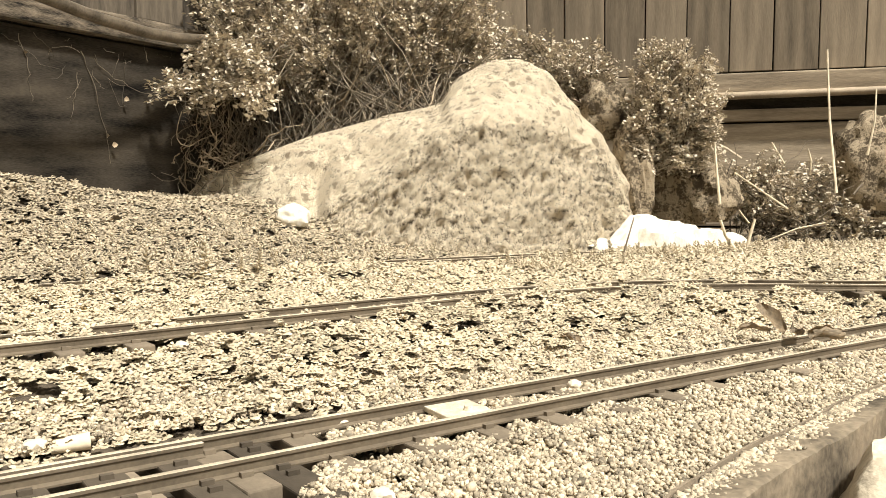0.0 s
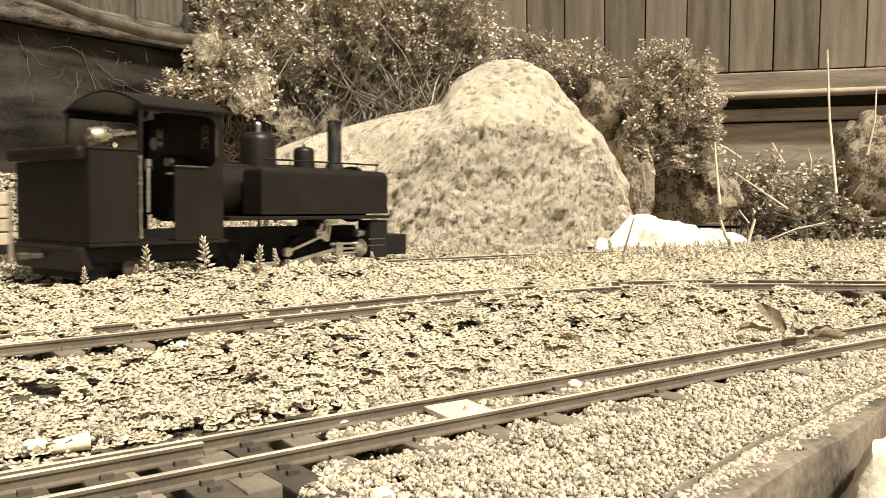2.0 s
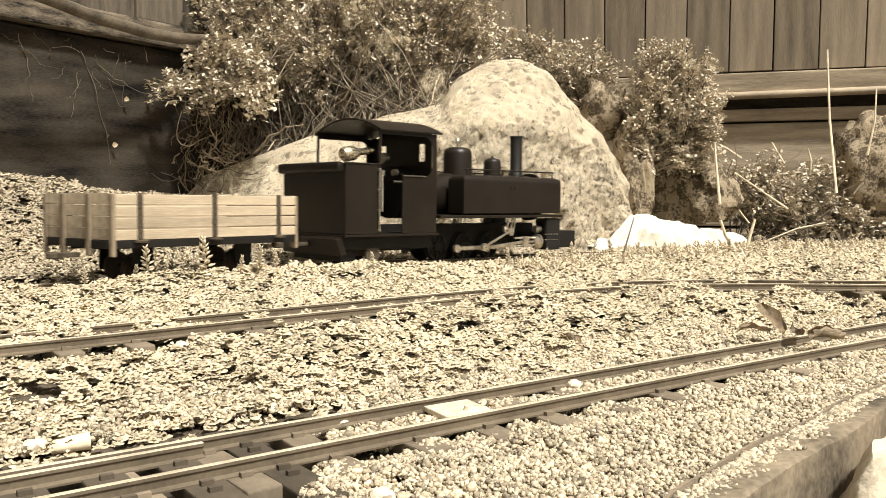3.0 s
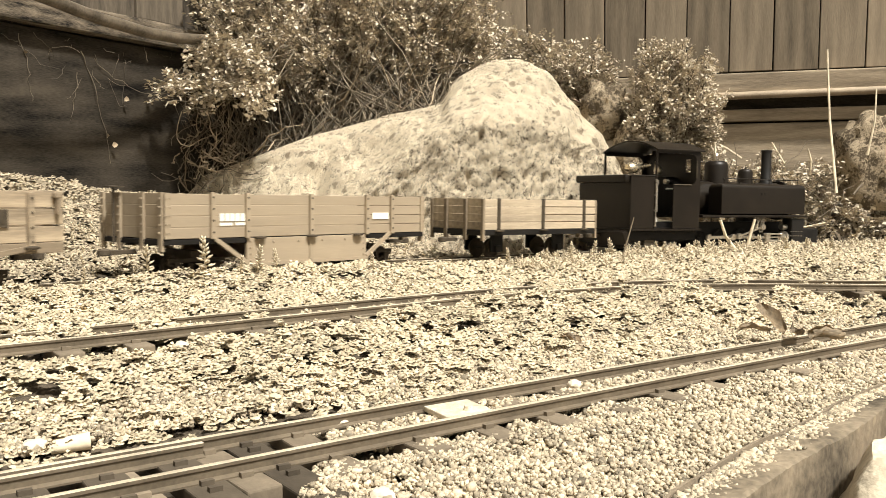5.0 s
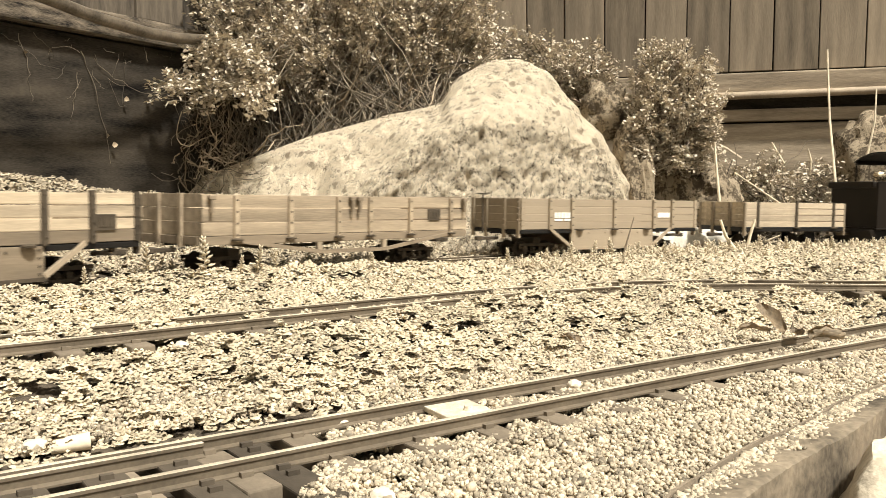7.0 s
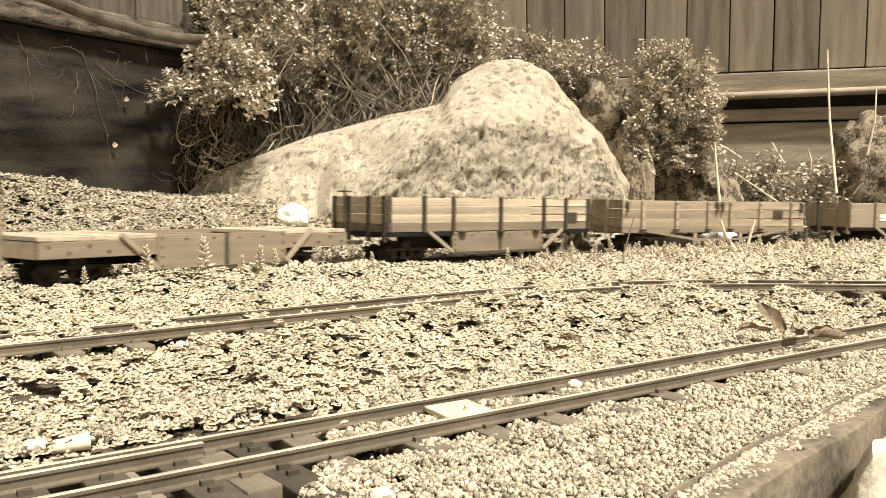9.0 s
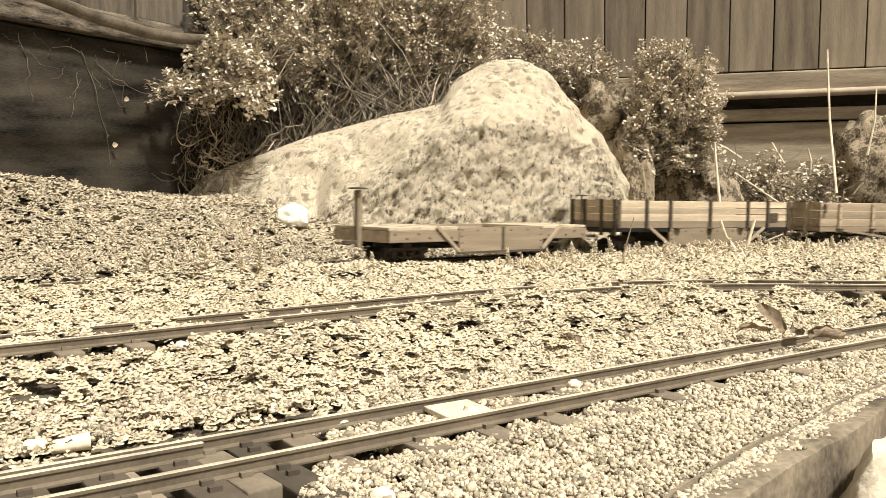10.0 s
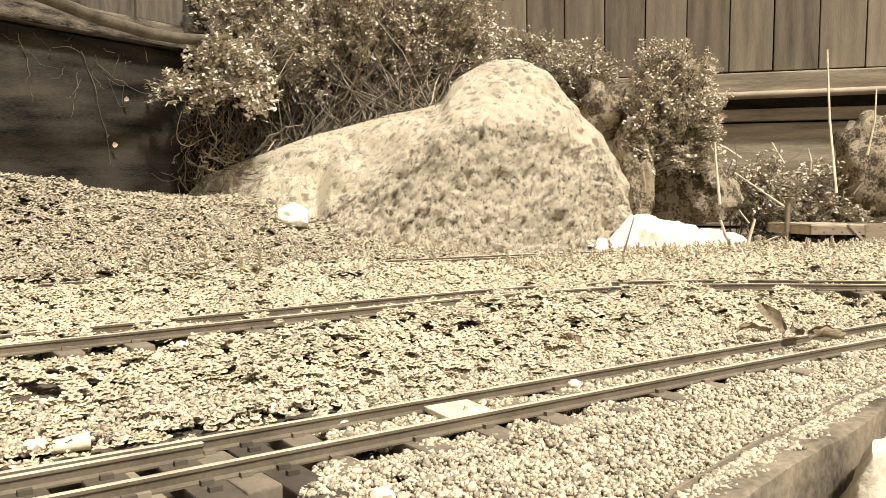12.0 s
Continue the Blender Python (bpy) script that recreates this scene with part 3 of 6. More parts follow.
def slab(name, m, x0, x1, y0, y1, z0, z1, material, parent=None, bevel=0.002, label="", rough=0.0):
    bm = box(bmesh.new(), x0, x1, y0, y1, z0, z1, bevel)
    ob = part(name, bm, material, parent, label)
    ob.matrix_basis = m
    return ob


side_m = on_line(LA, LD, 0)
tagged(slab("wall_west", side_m, -1.4, 1.17, 0.0, 0.04, -0.12, 0.338, M_WALL), "dark stained retaining wall board with cobwebs and dust", "wall", kind="structure")
beam = slab("wall_beam", side_m, -1.4, 1.16, -0.022, 0.03, 0.341, 0.378, M_BEAM, None, 0.004)
tagged(beam, "weathered lichened timber beam along the wall top", "beam", kind="structure")
side_fence = empty("side_fence", side_m)
tagged(side_fence, "grey vertical fence boards above the retaining wall", "fence")
w = 0.0
s = -1.4
while s < 1.1:
    b = random.uniform(0.092, 0.1)
    w = 0.007 - w
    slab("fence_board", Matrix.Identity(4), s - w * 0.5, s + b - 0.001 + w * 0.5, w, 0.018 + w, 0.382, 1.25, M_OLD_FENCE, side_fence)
    s += b

back_m = on_line(BA, BD, 0, 0.0, BACK_LEAN)
back_fence = empty("back_fence", on_line(BA, BD, 0, 0.30, BACK_LEAN))
tagged(back_fence, "tall weathered timber fence of close vertical boards", "fence")
for i in range(-7, 12):
    x = 0.0951 * i
    out = random.uniform(0, 0.003)
    slab("fence_board", Matrix.Identity(4), x + random.uniform(0.001, 0.0024), x + 0.0951 - random.uniform(0.001, 0.0024), out, 0.016 + out, 0.074 + out, 1.1, M_FENCE, back_fence, 0.0012)
# added dark sheet: its colour gives the shade in the board gaps
slab("fence_gap_shade", Matrix.Identity(4), -0.7, 1.2, 0.022, 0.03, 0.05, 1.1, M_WALL, back_fence)
slab("fence_rail", Matrix.Identity(4), -0.6, 1.2, -0.016, -0.002, 0.018, 0.072, M_PLANK, back_fence, 0.003)
pb = bmesh.new()
rod(pb, (-0.5, -0.024, 0.016), (1.2, -0.024, 0.028), 0.0085, seg=12)
pipe = part("water_pipe", pb, M_PIPE)
pipe.matrix_basis = on_line(BA, BD, 0, 0.30, BACK_LEAN)
tagged(smooth(pipe), "dull plastic water pipe along the fence rail", "pipe")
lower = on_line(BA, BD, 0, 0.0)
for i, (z0, z1, y) in enumerate(((0.262, 0.290, -0.004), (0.14, 0.258, 0.004), (0.02, 0.136, 0.0), (-0.12, 0.016, 0.002))):
    tagged(slab("retaining_board", lower, -0.62, 1.25, y, y + 0.035, z0, z1, M_PLANK, None, 0.004), "weathered horizontal retaining board below the fence", "board", kind="structure")
# another added sheet, dark so that the seams between retaining boards look shaded
tagged(slab("retaining_gap_shade", lower, -0.62, 1.25, 0.045, 0.07, -0.12, 0.33, M_WALL), "dark sheet added behind the retaining boards to shade their gaps", "board", kind="structure")


def tube(points, r0, r1, material, name, parent=None, seg=8):
    """A bent round stem through points, tapering."""
    bm = bmesh.new()
    pts = [Vector(p) for p in points]
    rings = []
    for i, p in enumerate(pts):
        d = (pts[min(i + 1, len(pts) - 1)] - pts[max(i - 1, 0)]).normalized()
        a = d.cross(Vector((0.31, 0.17, 0.93))).normalized()
        b = d.cross(a)
        r = r0 + (r1 - r0) * i / (len(pts) - 1)
        rings.append([bm.verts.new(p + (a * math.cos(2 * math.pi * k / seg) + b * math.sin(2 * math.pi * k / seg)) * r) for k in range(seg)])
    for p, q in zip(rings, rings[1:]):
        for k in range(seg):
            bm.faces.new((p[k], p[(k + 1) % seg], q[(k + 1) % seg], q[k]))
    bm.faces.new(rings[0])
    bm.faces.new(list(reversed(rings[-1])))
    bmesh.ops.recalc_face_normals(bm, faces=bm.faces)
    return smooth(part(name, bm, material, parent), 60)


hose_pts = [spot(*q) for q in ((-520, -305, 1.08), (-470, -288, 1.12), (-420, -267, 1.18), (-370, -253, 1.25), (-330, -246, 1.32), (-285, -240, 1.42), (-250, -238, 1.52))]
hose_pts = [Vector((a[0], a[1], b)) for a, b in zip(spline([(p.x, p.y) for p in hose_pts], 0.02), np.interp(np.linspace(0, 1, len(spline([(p.x, p.y) for p in hose_pts], 0.02))), np.linspace(0, 1, len(hose_pts)), [p.z for p in hose_pts]))]
tagged(tube(hose_pts, 0.0088, 0.0088, M_HOSE, "garden_hose", seg=12), "faded thick hose sagging along the wall top", "hose")
# ---- train ----
# the loco's cab corner along the line, second by second
TIMES = [0, 0.5, 0.8, 1.0, 1.2, 1.5, 1.8, 2.0, 2.5, 3.0, 4.0, 5.0, 5.5, 6.0, 6.5, 7.0, 7.5, 8.0, 8.5, 9.0, 9.5, 10.0, 10.5, 11.0, 11.5, 12.0]
PLACES = [-2.283, -2.156, -2.084, -2.032, -1.978, -1.890, -1.797, -1.737, -1.582, -1.451, -1.205, -0.974, -0.870, -0.751, -0.620, -0.482, -0.335, -0.18, -0.015, 0.157, 0.352, 0.550, 0.747, 0.942, 1.132, 1.325]


def place(t):
    """Smooth through the times above (monotone cubic)."""
    i = max(0, min(len(TIMES) - 2, int(np.searchsorted(TIMES, t, "right")) - 1))
    def slope(k):
        a, b = max(0, k - 1), min(len(TIMES) - 1, k + 1)
        return (PLACES[b] - PLACES[a]) / (TIMES[b] - TIMES[a])
    h = TIMES[i + 1] - TIMES[i]
    u = (t - TIMES[i]) / h
    return ((2 * u ** 3 - 3 * u ** 2 + 1) * PLACES[i] + (u ** 3 - 2 * u ** 2 + u) * h * slope(i)
            + (3 * u ** 2 - 2 * u ** 3) * PLACES[i + 1] + (u ** 3 - u ** 2) * h * slope(i + 1))


def stand(s, half):
    """Pose of a vehicle whose middle is s along the line and whose axles or bogies stand half away from it."""
    a, b = Vector((*line_at(s - half), float(line_z(s - half)))), Vector((*line_at(s + half), float(line_z(s + half))))
    d = (b - a).normalized()
    y = Vector((-d.y, d.x, 0)).normalized()
    m = Matrix((d, y, d.cross(y))).transposed().to_4x4()
    return Matrix.Translation((a + b) / 2) @ m


VEHICLES = []       # thing, its middle from the loco's cab corner, half its wheelbase
WHEELS = []         # wheelset, its place in its thing, its radius, its crank's phase


def wheelset(parent, x, r, spoked=False, y=0.0):
    """Two flanged wheels on an axle."""
    bm = bmesh.new()
    for k in (-1, 1):
        m = Matrix.Translation((0, k * 0.0145, 0)) @ Matrix.Rotation(radians(-90 * k), 4, "X")
        lathe(bm, [(r * 0.3, -0.0015), (r + 0.0016, -0.0015), (r + 0.0016, -0.0004), (r, 0.0002), (r, 0.0032), (r * 0.86, 0.0032), (r * 0.8, 0.0018), (r * 0.35, 0.0018), (r * 0.3, 0.0036), (0.0012, 0.004)], m, 20)
        if spoked:
            for i in range(8):
                a = i * math.pi / 4
                bar(bm, (math.cos(a) * r * 0.25, k * 0.0175, math.sin(a) * r * 0.25), (math.cos(a) * r * 0.85, k * 0.0175, math.sin(a) * r * 0.85), 0.0012, 0.0016)
    rod(bm, (0, -0.017, 0), (0, 0.017, 0), 0.0016)
    ob = part("wheelset", bm, M_BLACK if spoked else M_IRON, parent)
    ob.matrix_basis = pose(x, 0, r)
    WHEELS.append((ob, x, r))
    return ob


def bolts(bm, pts, r=0.0010, out=-0.0008):
    for x, y, z in pts:
        s = -1 if y < 0 else 1
        rod(bm, (x, y, z), (x, y + s * 0.0009, z), r, r * 0.7, 6)


def bogie(root, x, r=0.0095):
    """A small four-wheeled truck with sprung side frames."""
    bm = bmesh.new()
    for k in (-1, 1):
        y = k * 0.024
        box(bm, x - 0.030, x + 0.030, y - 0.0015, y + 0.0015, r + 0.004, r + 0.0075)
        bar(bm, (x - 0.030, y, r + 0.003), (x - 0.010, y, r - 0.004), 0.002, 0.002)
        bar(bm, (x + 0.030, y, r + 0.003), (x + 0.010, y, r - 0.004), 0.002, 0.002)
        box(bm, x - 0.011, x + 0.011, y - 0.0015, y + 0.0015, r - 0.0055, r - 0.003)
        for i in (-1, 1):
            box(bm, x + i * 0.021 - 0.0035, x + i * 0.021 + 0.0035, y - 0.003, y + 0.003, r - 0.0045, r + 0.0045, 0.0008)
            lathe(bm, [(0.0028, 0), (0.0033, 0.0015), (0.0028, 0.003), (0.0033, 0.0045), (0.0028, 0.006)], Matrix.Translation((x + i * 0.006, y, r - 0.003)), 8)
    box(bm, x - 0.006, x + 0.006, -0.024, 0.024, r + 0.004, 0.024)
    part("bogie_frame", bm, M_IRON, root)
    for i in (-1, 1):
        wheelset(root, x + i * 0.021, r)


def coupling(root, x0, x1, z=0.024):
    bm = bmesh.new()
    box(bm, min(x0, x1), max(x0, x1), -0.003, 0.003, z - 0.002, z + 0.002, 0.0006)
    lathe(bm, [(0.004, -0.003), (0.006, -0.002), (0.006, 0.002), (0.004, 0.003)], Matrix.Translation((x1, 0, z)), 12)
    part("coupling", bm, M_IRON, root)


def planks(root, L, W, z0, z1, n, material, thick=0.004, name="side_plank", gap=0.0012):
    """Plank sides and ends of an open wagon."""
    h = (z1 - z0) / n
    side = bmesh.new()
    box(side, -L / 2, L / 2, -thick / 2, thick / 2, 0, h - gap, 0.0005)
    sm = bpy.data.meshes.new(name)
    side.to_mesh(sm)
    side.free()
    sm.materials.append(material)
    end = bmesh.new()
    box(end, -thick / 2, thick / 2, -W / 2 + thick, W / 2 - thick, 0, h - gap * 0.35, 0.0003)
    em = bpy.data.meshes.new("end_plank")
    end.to_mesh(em)
    end.free()
    em.materials.append(material)
    for i in range(n):
        z = z0 + i * h
        for k in (-1, 1):
            share(name, sm, root, pose(0, k * (W / 2 - thick / 2) + random.uniform(-0.0002, 0.0002), z))
            share("end_plank", em, root, pose(k * (L / 2 - thick / 2 - 0.0004), 0, z))


def strap(root, x, W, z0, z1, n, w=0.0045, name="strap"):
    """An upright iron strap on both sides, with bolts up its length."""
    for k in (-1, 1):
        bm = bmesh.new()
        y = k * (W / 2 + 0.0008)
        box(bm, x - w / 2, x + w / 2, min(y - k * 0.0008, y + k * 0.0007), max(y - k * 0.0008, y + k * 0.0007), z0, z1)
        bolts(bm, [(x + j * 0.0, y + k * 0.0006, z0 + (z1 - z0) * (i + 0.5) / n) for i in range(n) for j in (0,)])
        part(name, bm, M_IRON, root)


def post(root, x, W, z0, z1, material, w=0.006, name="stake"):
    """An upright wooden stake with paired bolts, and a foot clip."""
    for k in (-1, 1):
        y = k * (W / 2 + 0.0017)
        bm = box(bmesh.new(), x - w / 2, x + w / 2, y - 0.0017, y + 0.0017, z0, z1, 0.0006)
        p = part(name, bm, material, root)
        bm = bmesh.new()
        bolts(bm, [(x, y + k * 0.0017, z0 + (z1 - z0) * f) for f in (0.15, 0.4, 0.65, 0.9)], 0.0011)
        part("bolt_row", bm, M_IRON, p)


def clip(root, x, W, z):
    for k in (-1, 1):
        y = k * (W / 2 + 0.003)
        bm = bmesh.new()
        lathe(bm, [(0.0005, -0.0012), (0.0046, -0.0008), (0.0050, 0.0006), (0.002, 0.0016)], Matrix.Translation((x, y, z)) @ Matrix.Diagonal((1.3, 0.8, 1, 1)), 12)
        part("stake_clip", bm, M_IRON, root)


def drop_centre(root, x0, x1, W, z0, z1, material, brace=0.04):
    """The deep middle of a well-sided wagon, and its slanting braces."""
    for k in (-1, 1):
        y = k * (W / 2 - 0.0015)
        bm = box(bmesh.new(), x0, x1, y - 0.002, y + 0.002, z0, z1, 0.0006)
        well = part("well_side", bm, material, root)
        bm = bmesh.new()
        bolts(bm, [(x, y + k * 0.002, z) for x in (x0 + 0.004, x1 - 0.004) for z in np.linspace(z0 + 0.004, z1 - 0.003, 4)], 0.0012)
        bolts(bm, [(x0 + (x1 - x0) * f, y + k * 0.002, z1 - 0.004) for f in (0.2, 0.4, 0.6, 0.8)], 0.0012)
        box(bm, (x0 + x1) / 2 - 0.002, (x0 + x1) / 2 + 0.002, min(y, y + k * 0.003), max(y, y + k * 0.003), z0 + 0.002, z1)
        box(bm, x0 - 0.002, x1 + 0.002, min(y, y + k * 0.003), max(y, y + k * 0.003), z0 - 0.0015, z0 + 0.0015)
        part("well_ironwork", bm, M_IRON if material is not M_TAN else M_TAN, well)
        for a, b in ((x0, x0 - brace), (x1, x1 + brace)):
            part("brace", bar(bmesh.new(), (a, y + k * 0.0018, z0 + 0.002), (b, y + k * 0.0018, z1 + 0.001), 0.003, 0.004), M_TAN, root)


def underframe(root, L, W, z, h=0.006, material=None):
    bm = bmesh.new()
    for k in (-1, 1):
        box(bm, -L / 2 + 0.002, L / 2 - 0.002, k * 0.012 - 0.003, k * 0.012 + 0.003, z - h - 0.002, z - 0.001)
    part("centre_sill", bm, M_BLACK, root)
    bm = bmesh.new()
    for k in (-1, 1):
        box(bm, -L / 2, L / 2, k * (W / 2 - 0.003) - 0.003, k * (W / 2 - 0.003) + 0.003, z - h, z - 0.0004, 0.0006)
        box(bm, k * (L / 2 - 0.002) - 0.003, k * (L / 2 - 0.002) + 0.003, -W / 2 + 0.0062, W / 2 - 0.0062, z - h, z - 0.0004, 0.0006)
    part("sole_bar", bm, material or M_BLACK, root)
    part("floor", box(bmesh.new(), -L / 2 + 0.0045, L / 2 - 0.0045, -W / 2 + 0.0045, W / 2 - 0.0045, z, z + 0.003), M_BROWN, root)


def letter_bars(root, x, W, z, w, h, n):
    """A pale panel of worn lettering as plain bars."""
    for k in (-1, 1):
        y = k * (W / 2 + 0.0006)
        bm = bmesh.new()
        for i in range(n):
            a = x - w / 2 + w * i / n
            box(bm, a, a + w / n * 0.82, y - 0.0004, y + 0.0004, z, z + h)
        part("letter_panel", bm, M_PLATE, root, "worn white painted lettering")


def finish(root, mid, half, label, category):
    tagged(root, label, category)
    VEHICLES.append((root, mid, half))
    return root


def build_short_wagon():
    root = empty("open_wagon")
    L, W, z0, z1 = 0.202, 0.108, 0.0375, 0.0765
    planks(root, L, W, z0, z1, 4, M_BARE)
    underframe(root, L, W, z0, 0.007)
    for x in (-0.076, 0.0, 0.076):
        strap(root, x, W, z0 - 0.001, z1, 8, 0.0045)
        clip(root, x, W, z0 - 0.0015)
    for x in (-L / 2, L / 2):
        s = -1 if x < 0 else 1
        for y in (-0.052, 0.052):
            part("corner_post", box(bmesh.new(), x - 0.003 if s > 0 else x - 0.0005, x + 0.0005 if s > 0 else x + 0.003, y - 0.0024, y + 0.0024, 0.024, z1 - 0.001, 0.0005), M_BROWN, root)
        for y in (-0.02, 0.02):
            part("end_post", box(bmesh.new(), x + s * 0.0002 - 0.002, x + s * 0.0002 + 0.002, y - 0.003, y + 0.003, 0.024, z1 - 0.001, 0.0005), M_BROWN, root)
    for x in (-0.055, 0.055):
        wheelset(root, x, 0.0115)
        for k in (-1, 1):
            bm = box(bmesh.new(), x - 0.010, x + 0.010, k * 0.026 - 0.0015, k * 0.026 + 0.0015, 0.008, 0.031)
            box(bm, x - 0.004, x + 0.004, k * 0.028 - 0.0025, k * 0.028 + 0.0025, 0.0075, 0.016, 0.0008)
            part("axle_guard", bm, M_BLACK, root)
    coupling(root, -0.10, -0.122)
    coupling(root, 0.10, 0.124)
    finish(root, -0.1640, 0.055, "small open wagon of pale bare planks with iron straps", "wagon")


def build_well_wagon(name, mid, L, material, side_low, n, stakes, label, lettered, off=0.0):
    root = empty(name)
    W, z0, z1 = 0.110, 0.037, 0.077
    planks(root, L, W, z0 if side_low is None else z0 + 0.010, z1, n, material, gap=0.0012 if side_low is not None else 0.0006)
    if side_low is not None:
        for k in (-1, 1):
            part("sill_plank", box(bmesh.new(), -L / 2, L / 2, k * (W / 2 - 0.002) - 0.002, k * (W / 2 - 0.002) + 0.002, z0, z0 + 0.0094, 0.0005), side_low, root)
        for k in (-1, 1):
            part("end_sill", box(bmesh.new(), k * (L / 2 - 0.0025) - 0.002, k * (L / 2 - 0.0025) + 0.002, -W / 2 + 0.0042, W / 2 - 0.0042, z0, z0 + 0.0094), side_low, root)
    underframe(root, L, W, z0 - 0.0004, 0.005, M_BLACK)
    drop_centre(root, off - 0.074, off + 0.080, W, 0.011, z0 - 0.001, side_low or material, 0.036)
    for x in stakes:
        post(root, x + off, W, z0 - 0.001, z1 + 0.001, M_IRON if side_low is not None else M_TAN, 0.0045)
    for x in (-0.06, 0.003, 0.066):
        clip(root, x + off, W, z0 - 0.001)
    for s in (-1, 1):
        for y in (-0.05, -0.02, 0.02, 0.05):
            bm = box(bmesh.new(), s * L / 2 - 0.0015, s * L / 2 + 0.0015, y - 0.003, y + 0.003, 0.026, z1 + 0.0005)
            for i in range(5):
                rod(bm, (s * (L / 2 + 0.0012), y, 0.042 + i * 0.0075), (s * (L / 2 + 0.0024), y, 0.042 + i * 0.0075), 0.0011, 0.0008, 6)
            part("end_stake", bm, M_IRON if side_low is not None else M_TAN, root)
        for k in (-1, 1):
            bm = bmesh.new()
            y = k * (W / 2 + 0.0005)
            box(bm, s * (L / 2 - 0.003) - 0.003, s * (L / 2 - 0.003) + 0.003, y - 0.0007, y + 0.0007, z0, z1)
            bolts(bm, [(s * (L / 2 - 0.003) + j * 0.0016, y + k * 0.0006, z0 + 0.005 + i * 0.0075) for i in range(5) for j in (-1, 1)], 0.0009)
            part("corner_plate", bm, M_IRON if side_low is not None else M_TAN, root)
    if lettered:
        letter_bars(root, -0.093, W, 0.0520, 0.034, 0.0070, 6)
        letter_bars(root, -0.093, W, 0.0480, 0.034, 0.0026, 2)
        letter_bars(root, 0.098, W, 0.0520, 0.030, 0.0070, 1)
    else:
        letter_plate(root, 0.135, W, 0.052)
    for x in (-L / 2 + 0.052, L / 2 - 0.052):
        bogie(root, x)
    coupling(root, -L / 2 + 0.004, -L / 2 - 0.026)
    coupling(root, L / 2 - 0.004, L / 2 + 0.026)
    bm = bmesh.new()
    rod(bm, (-L / 2 - 0.006, 0.02, 0.03), (-L / 2 - 0.006, 0.02, 0.083), 0.0012)
    lathe(bm, [(0.001, 0), (0.009, 0.0004), (0.009, 0.0016), (0.001, 0.002)], Matrix.Translation((-L / 2 - 0.006, 0.02, 0.0815)), 16)
    part("brake_wheel", bm, M_IRON, root)
    finish(root, mid, L / 2 - 0.052, label, "wagon")


def letter_plate(root, x, W, z):
    for k in (-1, 1):
        y = k * (W / 2 + 0.0006)
        bm = box(bmesh.new(), x - 0.010, x + 0.010, y - 0.0007, y + 0.0007, z - 0.006, z + 0.007, 0.0003)
        for i in range(3):
            box(bm, x - 0.007 + i * 0.005, x - 0.0035 + i * 0.005, y - 0.0013, y + 0.0013, z - 0.003, z + 0.004)
        p = part("maker_plate", bm, M_IRON, root, "cast iron plate with raised marks")


def build_truss_wagon():
    root = empty("truss_wagon")
    L, W, z0, z1 = 0.360, 0.112, 0.0385, 0.0775
    planks(root, L, W, z0, z1, 3, M_OLD, 0.0045)
    underframe(root, L, W, z0, 0.0085, M_BROWN)
    for x in (-0.145, -0.083, -0.022, 0.022, 0.083, 0.15):
        post(root, x, W, z0 - 0.006, z1 - 0.002, M_OLD, 0.0050)
        clip(root, x, W, z0 - 0.004)
    for x in (-0.172, -0.005, 0.005, 0.172):
        for k in (-1, 1):
            bm = bmesh.new()
            y = k * (W / 2 + 0.003)
            box(bm, x - 0.0035, x + 0.0035, y - 0.003, y + 0.002, z1 - 0.006, z1 - 0.002, 0.0008)
            box(bm, x - 0.0015, x + 0.0015, y - 0.0025, y + 0.001, z1 - 0.018, z1 - 0.006)
            part("hinge", bm, M_BROWN, root)
    for k in (-1, 1):
        y = k * (W / 2 - 0.002)
        bm = bmesh.new()
        for a, b in (((-0.150, z0 - 0.004), (-0.045, 0.020)), ((-0.045, 0.020), (0.045, 0.020)), ((0.045, 0.020), (0.150, z0 - 0.004))):
            bar(bm, (a[0], y + k * 0.003, a[1]), (b[0], y + k * 0.003, b[1]), 0.0025, 0.0038)
        part("truss_rod", bm, M_BROWN, root)
        for x in (-0.045, 0.045):
            part("queen_post", box(bmesh.new(), x - 0.003, x + 0.003, y - 0.002, y + 0.002, 0.0215, z0 - 0.0085), M_TAN, root)
    for s in (-1, 1):
        for y in (-0.02, 0.02):
            part("end_stake", box(bmesh.new(), s * L / 2 - 0.002, s * L / 2 + 0.002, y - 0.003, y + 0.003, 0.028, z1, 0.0005), M_OLD, root)
    letter_plate(root, 0.122, W, 0.056)
    for x in (-0.125, 0.125):
        bogie(root, x)
    coupling(root, -L / 2 + 0.004, -L / 2 - 0.02)
    coupling(root, L / 2 - 0.004, L / 2 + 0.02)
    finish(root, -0.964, 0.125, "weathered plank wagon with truss rods and iron stakes", "wagon")


